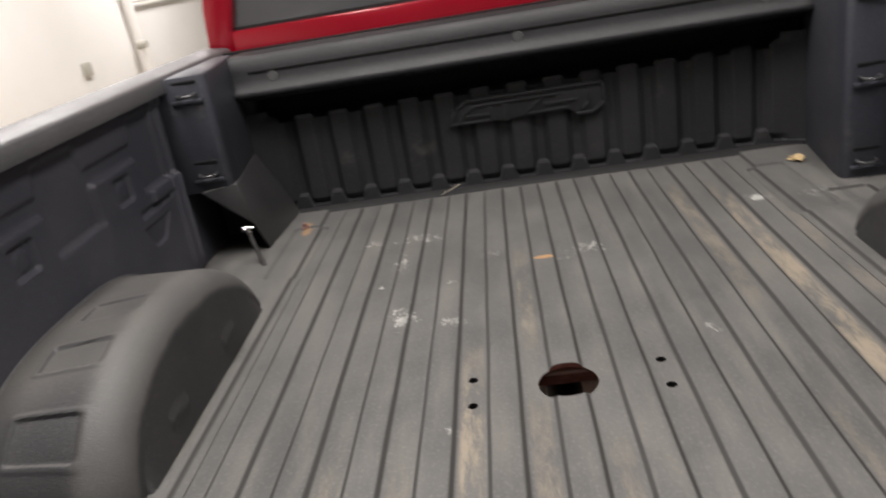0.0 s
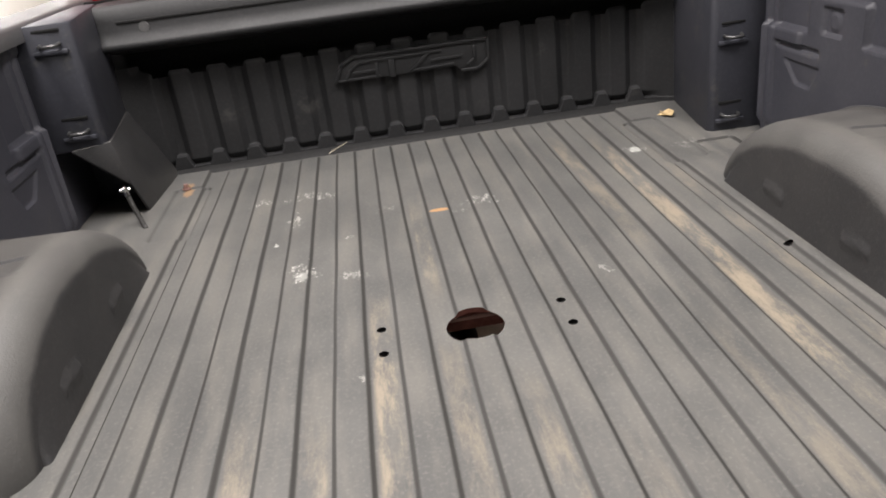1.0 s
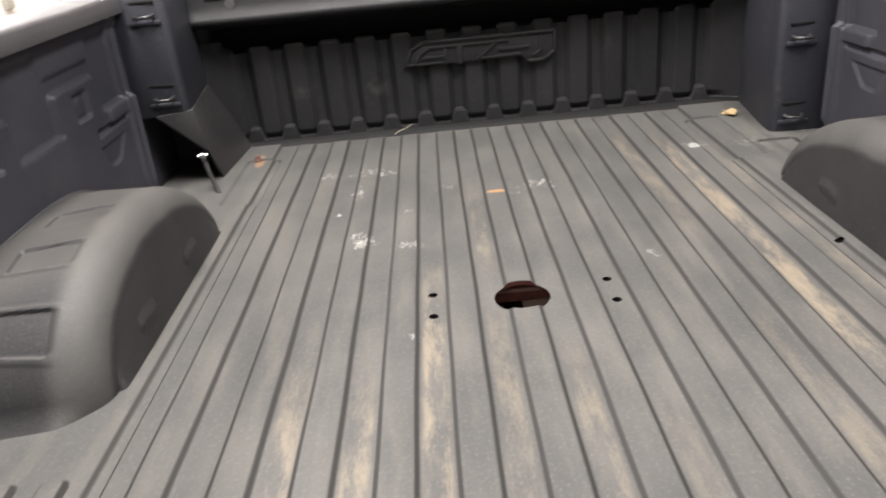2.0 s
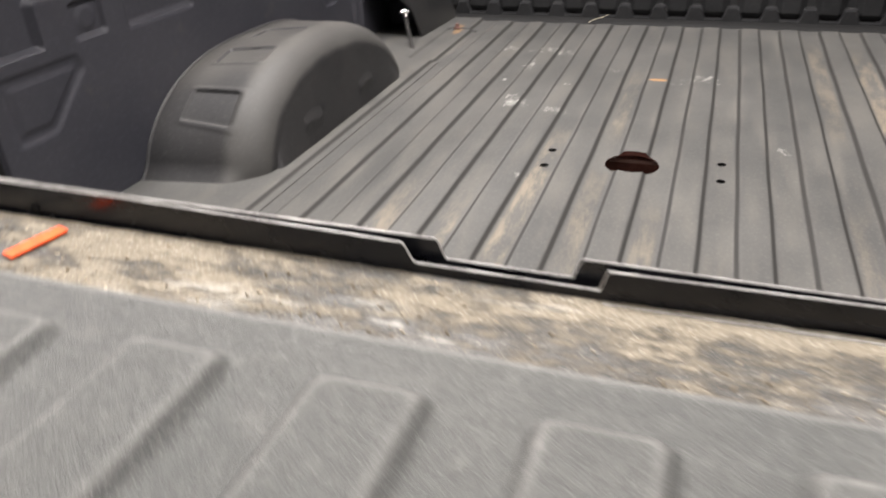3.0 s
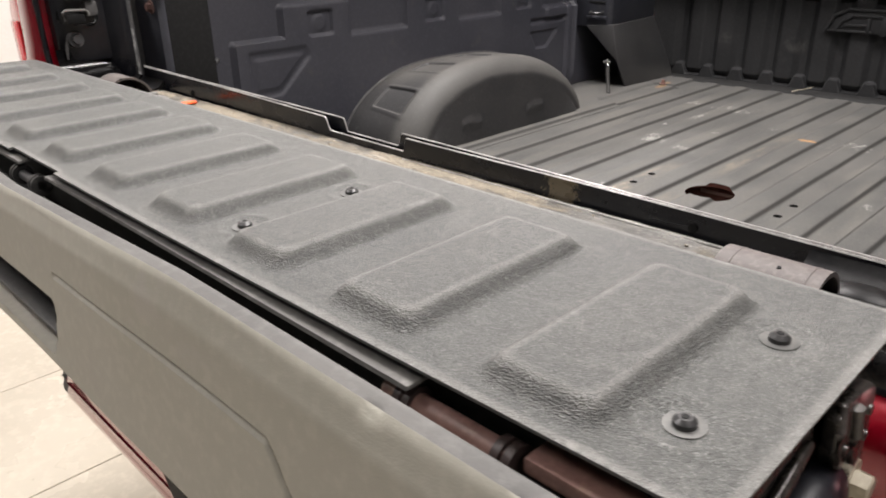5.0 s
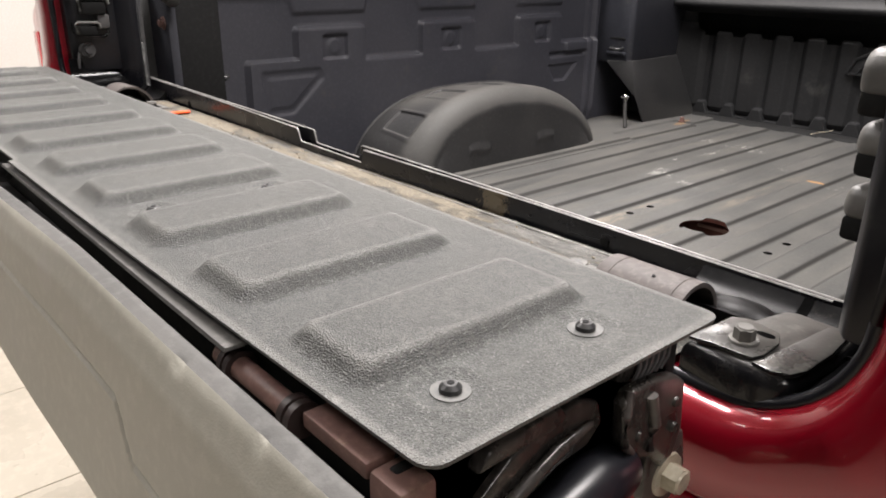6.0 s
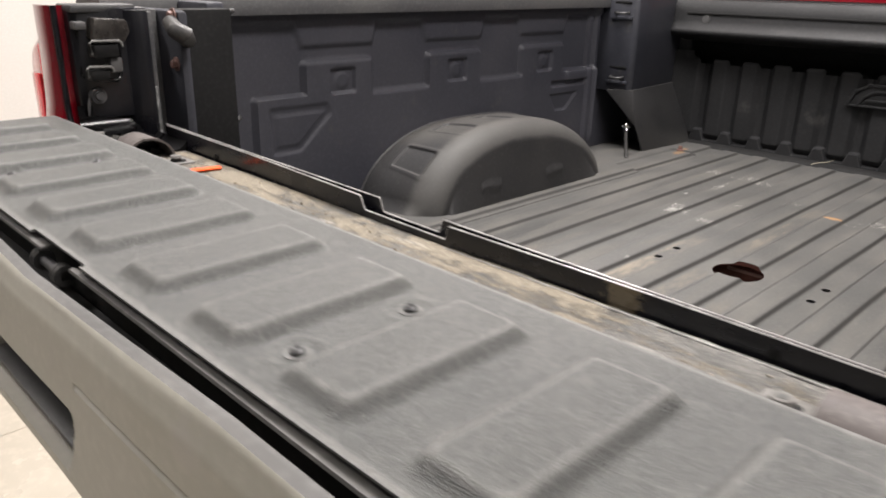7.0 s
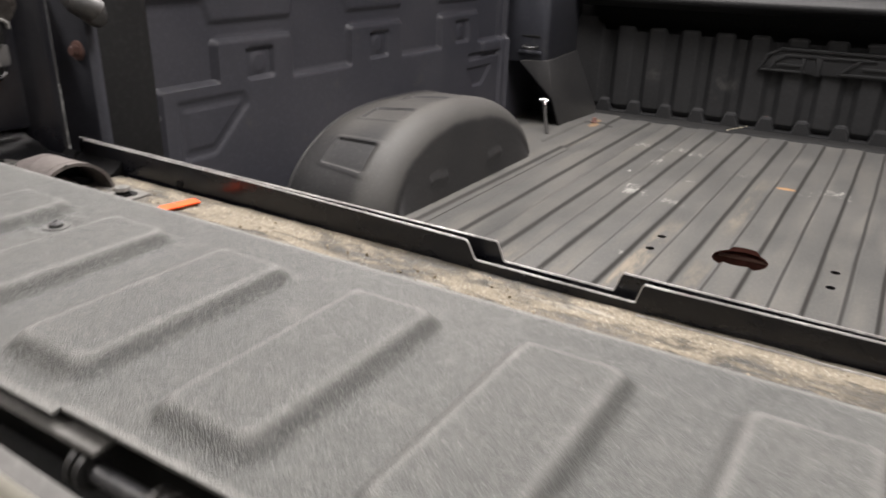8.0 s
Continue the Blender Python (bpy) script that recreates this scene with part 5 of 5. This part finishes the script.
# body under the panel, rods and the weathered cap
part("gate_body", boxed((-0.605, -0.572, 0.262), (0.580, -0.392, 0.336), 0.006), M_VOID, flap)
def cover_strip(x0, x1):
    """Thin strip below the panel's edge."""
    rows, bm = [], bmesh.new()
    for x in np.linspace(x0, x1, 16):
        rows.append([bm.verts.new((float(x), a, z)) for a, z in ((-0.568, 0.3372), (-0.568, 0.3392), (-0.5892, 0.3392), (-0.5900, 0.3372))])
    for ra, rb in zip(rows, rows[1:]):
        for k in range(4):
            bm.faces.new((ra[k], ra[(k + 1) % 4], rb[(k + 1) % 4], rb[k]))
    bm.faces.new(rows[0])
    bm.faces.new(rows[-1])
    return bm


part("rod_cover", cover_strip(0.018, 0.461), M_ROD_COVER, flap, "worn grey strip along the panel's edge")
part("rod_cover", cover_strip(-0.485, -0.046), M_ROD_COVER, flap, "worn grey strip along the panel's edge")
ROD_Y = -0.5815
for x0, x1, mtl, ry_ in ((0.440, 0.516, M_RUST, ROD_Y), (-0.062, -0.004, M_FLANGE, ROD_Y - 0.005), (-0.540, -0.464, M_RUST, ROD_Y)):
    bm = bmesh.new()
    rod(bm, (x0, ry_, 0.3255), (x1, ry_, 0.3255), 0.0058 if mtl is M_RUST else 0.0043, seg=16)
    part("torsion_rod", bm, mtl, flap, "torsion rod below the panel edge")
for x in (-0.060, -0.012, 0.452, 0.510, -0.476, -0.534):
    bm = bmesh.new()
    for dx in (0, 0.006):
        bmesh.ops.create_cone(bm, cap_ends=True, segments=20, radius1=0.0086, radius2=0.0086, depth=0.0040, matrix=Matrix.Translation((x + dx, ROD_Y - (0.005 if abs(x) < 0.1 else 0), 0.3255)) @ pose(0, 0, 0, 0, 90, 0))
    part("rubber_ring", bm, M_DARK if abs(x) < 0.1 else M_RUBBER, flap, "dark rubber ring")
for sx in (-1, 1):
    part("rod_bracket", boxed((min(sx * 0.522, sx * 0.568), -0.5850, 0.326), (max(sx * 0.522, sx * 0.568), -0.566, 0.3335), 0.0012), M_RUST, flap, "red-brown rod bracket")
    part("rod_bracket", boxed((min(sx * 0.5695, sx * 0.590), -0.5860, 0.306), (max(sx * 0.5695, sx * 0.590), -0.568, 0.3330), 0.003), M_RUST, flap, "red-brown rod bracket")
part("cap_tray", extruded([(-0.574, 0.26), (-0.574, 0.302), (-0.585, 0.298), (-0.602, 0.298), (-0.606, 0.26)], -0.622, 0.600), M_VOID, flap)

CAP = [(-0.6030, 0.295), (-0.6030, 0.3295), (-0.6040, 0.3310), (-0.6125, 0.3300), (-0.6138, 0.3288), (-0.6149, 0.3268), (-0.6196, 0.3160), (-0.6206, 0.3142), (-0.6335, 0.2220), (-0.6345, 0.2140), (-0.6310, 0.2070), (-0.6060, 0.2050)]
seglen = np.concatenate([[0], np.cumsum([math.dist(a, b) for a, b in zip(CAP, CAP[1:])])])
cs = lines((0, seglen[-1], 0.0025), (float(np.interp(-0.293, [-0.3142, -0.2220], [seglen[8], seglen[9]])), float(np.interp(-0.260, [-0.3142, -0.2220], [seglen[8], seglen[9]])), 0.0010))


SLOT = [(-0.108, 0.2235), (0.092, 0.2235), (0.098, 0.229), (0.105, 0.257), (0.100, 0.264), (-0.126, 0.264), (-0.131, 0.257), (-0.116, 0.229)]


def cap_shape(U, V):
    Y, Z = np.interp(V, seglen, [p[0] for p in CAP]), np.interp(V, seglen, [p[1] for p in CAP])
    face = (V > seglen[5])
    drop = np.clip((U - 0.392) / 0.034, 0, 1)
    line = 0.2880 - 0.0230 * drop * drop * (3 - 2 * drop)
    slope = 0.0230 * 6 * drop * (1 - drop) / 0.034
    g = np.abs(Z - line) / np.sqrt(1 + slope * slope) - 0.0005
    g = np.maximum(g, 0.108 - U)
    Y = Y + face * 0.0028 * step(g, 0.0016)
    slot = sd_poly(U, Z, SLOT)
    Y = Y + face * 0.026 * step(slot, 0.002)
    Y = Y + 0.0004 * np.sin(U * 23.0) * face
    Z = Z + 0.0145 * np.clip(np.abs(U + 0.012) / 0.3, 0, 1) * np.clip((Z - 0.24) / 0.09, 0, 1)
    for u0, w, dep in ((0.465, 0.0048, 0.0016), (0.470, 0.0040, 0.0012), (0.542, 0.0050, 0.0016), (0.585, 0.004, 0.0012), (-0.41, 0.005, 0.0012)):
        chip = np.clip(1 - np.abs(U - u0) / w, 0, 1) * np.clip(1 - np.abs(V - seglen[4]) / 0.006, 0, 1)
        Y, Z = Y + dep * chip, Z - dep * chip
    return U, Y, Z


me = relief(lines((-0.622, 0.600, 0.0035), (-0.128, 0.104, 0.0020), (0.388, 0.432, 0.0012), (-0.136, -0.100, 0.0011), (0.084, 0.110, 0.0011)), cs, cap_shape, keep=lambda u, v: ~((v > seglen[5]) & (sd_poly(u, np.interp(v, seglen, [p[1] for p in CAP]), SLOT) < -0.0006)))
me.flip_normals()
cap = finish("gate_cap", me, M_CAP, flap, "weathered taupe plastic cap with a handle slot")
me.materials.append(M_CAPTOP)
me.polygons.foreach_set("material_index", [1 if q.center.z > 0.318 and q.center.y > -0.6118 else 0 for q in me.polygons])
part("cap_core", extruded([(-0.580, 0.290), (-0.6015, 0.290), (-0.6050, 0.212), (-0.580, 0.212)], -0.620, 0.598), M_VOID, flap)
part("handle_tray", boxed((-0.140, -0.6105, 0.2160), (0.116, -0.6030, 0.2700), 0.001), M_VOID, cap, "black handle recess")
part("handle_bar", boxed((-0.118, -0.626, 0.2290), (0.094, -0.608, 0.2345), 0.002), M_RAIL, cap, "dark grey handle lever")

# latch gear at each end of the inner gate
for sx in (-1, 1):
    def e(a):
        return -0.012 + sx * (a + 0.012)

    def eq(a, b):
        return (min(e(a), e(b)), max(e(a), e(b)))
    x0, x1 = eq(0.574, 0.580)
    side = part("end_plate", extruded([(-0.580, 0.334), (-0.400, 0.334), (-0.405, 0.30), (-0.42, 0.27), (-0.46, 0.245), (-0.580, 0.225)], x0, x1, 0.002), M_VOID, flap, "dark end plate with latch gear")
    x0, x1 = eq(0.590, 0.598)
    plate = part("latch_plate", extruded([(-0.466, 0.324), (-0.459, 0.329), (-0.440, 0.3275), (-0.424, 0.324), (-0.416, 0.318), (-0.413, 0.290), (-0.418, 0.276), (-0.428, 0.272), (-0.440, 0.284), (-0.458, 0.292), (-0.464, 0.303)], x0, x1, 0.002, seg=3), M_LATCH, side, "bent tarnished latch plate")
    part("bead", sweep([(e(0.5985), -0.446, 0.322), (e(0.599), -0.441, 0.304), (e(0.5985), -0.443, 0.291)], 0.0030, 10), M_TARNISH, plate)
    part("turned_edge", sweep([(e(0.596), -0.460, 0.3285), (e(0.598), -0.464, 0.318), (e(0.598), -0.463, 0.302), (e(0.597), -0.456, 0.294)], 0.0024, 10), M_TARNISH, plate)
    for py_, pz_ in ((-0.423, 0.309), (-0.422, 0.294), (-0.452, 0.302)):
        bm = bmesh.new()
        rod(bm, (e(0.597), py_, pz_), (e(0.5995), py_, pz_), 0.0032, 0.0026, seg=14)
        part("rivet", bm, M_LATCH, plate)
    bm = bmesh.new()
    hexbolt(bm, (e(0.596), -0.420, 0.264), 0.0078, 0.008, 0.0125, (sx, 0, 0))
    part("latch_bolt", bm, M_CREAM, side, "cream-coloured flange bolt")
    part("bolt_tab", extruded([(-0.440, 0.284), (-0.408, 0.286), (-0.402, 0.262), (-0.412, 0.244), (-0.432, 0.244), (-0.440, 0.258)], min(e(0.590), e(0.5965)), max(e(0.590), e(0.5965)), 0.002), M_LATCH, side)
    frame_bm = extruded([(-0.456, 0.340), (-0.420, 0.338), (-0.414, 0.331), (-0.418, 0.322), (-0.440, 0.320), (-0.456, 0.326)], min(e(0.578), e(0.586)), max(e(0.578), e(0.586)), 0.002)
    part("rack_plate", frame_bm, M_LATCH, side, "dark plate behind the teeth")
    for k in range(6):
        part("tooth", sweep([(e(0.588), -0.447 + 0.0046 * k, 0.3235), (e(0.589), -0.444 + 0.0048 * k, 0.330), (e(0.588), -0.442 + 0.0048 * k, 0.3355)], 0.0011, 6), M_FLANGE, side)
    part("link", extruded([(-0.578, 0.288), (-0.566, 0.300), (-0.548, 0.309), (-0.530, 0.322), (-0.510, 0.329), (-0.486, 0.331), (-0.474, 0.326), (-0.470, 0.314), (-0.480, 0.305), (-0.500, 0.303), (-0.520, 0.295), (-0.545, 0.281), (-0.570, 0.272)], min(e(0.584), e(0.590)), max(e(0.584), e(0.590)), 0.002, seg=3), M_LATCH, side, "tarnished latch link")
    part("link_fold", sweep([(e(0.592), -0.566, 0.286), (e(0.593), -0.535, 0.303), (e(0.593), -0.505, 0.316), (e(0.592), -0.482, 0.319)], [0.0026, 0.0034, 0.0034, 0.0020], 10), M_LATCH, side)
    part("lever", sweep([(e(0.580), -0.585, 0.236), (e(0.590), -0.550, 0.258), (e(0.594), -0.515, 0.276), (e(0.595), -0.480, 0.286), (e(0.592), -0.458, 0.284), (e(0.588), -0.446, 0.276)], [0.010, 0.014, 0.0155, 0.0155, 0.013, 0.008], 20), M_BLACK, side, "glossy black latch lever")
    part("strap", extruded([(-0.552, 0.327), (-0.546, 0.335), (-0.505, 0.3375), (-0.500, 0.331), (-0.510, 0.328)], min(e(0.586), e(0.594)), max(e(0.586), e(0.594)), 0.0015), M_LATCH, side)
    part("spring", sweep([(e(0.590) + 0.004 * math.cos(k * 0.9), -0.520 + 0.0022 * k, 0.282 + 0.004 * math.sin(k * 0.9)) for k in range(34)], 0.0011, 6), M_STEEL, side, "small coil spring")

# ---- loose things ----
ob = part("orange_tape", extruded([(-0.397, -0.300), (-0.383, -0.304), (-0.373, -0.254), (-0.387, -0.250)], 0.2885, 0.2900, axis="z"), M_ORANGE, None)
tagged(ob, "short strip of orange tape stuck on the dirty sill", "tape")
rng = random.Random(11)
bm = bmesh.new()
for k in range(900):
    x = rng.uniform(-0.60, 0.44) if k % 3 else rng.uniform(-0.60, -0.05)
    y = rng.choice((rng.uniform(-0.352, -0.246), rng.gauss(-0.318, 0.014)))
    if y < -0.354 or y > -0.245:
        continue
    r = 0.0004 + 0.0012 * rng.random() ** 4
    m = Matrix.Translation((x, y, 0.2866 + r * 0.3)) @ pose(0, 0, 0, rng.uniform(0, 90), rng.uniform(0, 90), rng.uniform(0, 360)) @ Matrix.Diagonal((r * rng.uniform(0.8, 2.4), r, r * rng.uniform(0.4, 0.9), 1))
    bmesh.ops.create_icosphere(bm, subdivisions=1, radius=1.0, matrix=m) if r > 0.0012 else bmesh.ops.create_cube(bm, size=1.5, matrix=m)
crumb_ob = part("dirt_crumbs", bm, M_CRUMB, None, smooth=False)
tagged(crumb_ob, "loose sandy crumbs and dark bits lying on the sill", "dirt", kind="stuff")
tool = thing("threaded_rod", -0.724, 1.382, 0.0, "dark rod with a chrome tip leaning in the bed corner", "rod")
part("shaft", sweep([(-0.716, 1.372, -0.002), (-0.722, 1.380, 0.004), (-0.738, 1.394, 0.055), (-0.745, 1.401, 0.082)], 0.0062), M_DARK, tool)
bm = bmesh.new()
rod(bm, (-0.744, 1.400, 0.080), (-0.7475, 1.403, 0.094), 0.0075, 0.007)
bmesh.ops.create_uvsphere(bm, u_segments=12, v_segments=8, radius=0.0085, matrix=Matrix.Translation((-0.748, 1.403, 0.097)))
rod(bm, (-0.760, 1.400, 0.096), (-0.736, 1.406, 0.096), 0.004)
part("tip", bm, M_CHROME, tool, "bright chrome tip")
bm = bmesh.new()
pts = [(0, -0.03), (0.012, -0.012), (0.022, 0.004), (0.008, 0.008), (0.014, 0.028), (-0.002, 0.014), (-0.016, 0.022), (-0.010, 0.002), (-0.018, -0.012), (-0.006, -0.012)]
f = bm.faces.new([bm.verts.new((0.727 + a, 1.619 + b, 0.006 + 0.25 * abs(a) + 0.15 * abs(b))) for a, b in pts])
bmesh.ops.triangulate(bm, faces=[f])
bmesh.ops.solidify(bm, geom=list(bm.faces), thickness=0.001)
ob = part("dry_leaf", bm, M_LEAF, None)
tagged(ob, "small curled dry brown leaf on the bed floor", "leaf")
ob = part("twig", sweep([(-0.262, 1.745, 0.004), (-0.245, 1.752, 0.012), (-0.222, 1.765, 0.016), (-0.205, 1.770, 0.024)], 0.0009, 6), M_STRAW, None)
tagged(ob, "thin dry straw lying against the bed front", "twig")

pipe = thing("wall_pipe", -4.16, 8.45, -0.85, "white painted pipe with a small valve fixed on the wall", "pipe")
bm = bmesh.new()
rod(bm, (-4.13, 8.45, -0.86), (-4.13, 8.30, 2.99), 0.06)
part("pipe_run", bm, M_WHITE, pipe)
bm = bmesh.new()
rod(bm, (-4.14, 8.45, 0.70), (-4.14, 12.9, 0.70), 0.02)
part("pipe_branch", bm, M_WHITE, pipe)
bm = bmesh.new()
rod(bm, (-4.13, 8.34, 0.22), (-4.02, 8.34, 0.22), 0.05, 0.04)
part("valve", bm, M_CAP, pipe)
socket = part("wall_socket", boxed((-4.2, 7.1, 0.06), (-4.17, 7.26, 0.20), 0.01), M_CAP, None)
tagged(socket, "small beige socket plate on the white wall", "socket")

# floor tiles near the gate, each a piece of the floor
tile = bpy.data.meshes.new("tile")
bm = boxed((-0.298, -0.298, 0.0), (0.298, 0.298, 0.008), 0.0015, 1)
bm.to_mesh(tile)
bm.free()
tile.materials.append(M_TILE)
for i in range(-7, 7):
    for j in range(-7, 10):
        ob = new("tile", tile)
        ob.parent = ground
        ob.location = (i * 0.6 + 0.27, j * 0.6 + 0.2, -0.857)
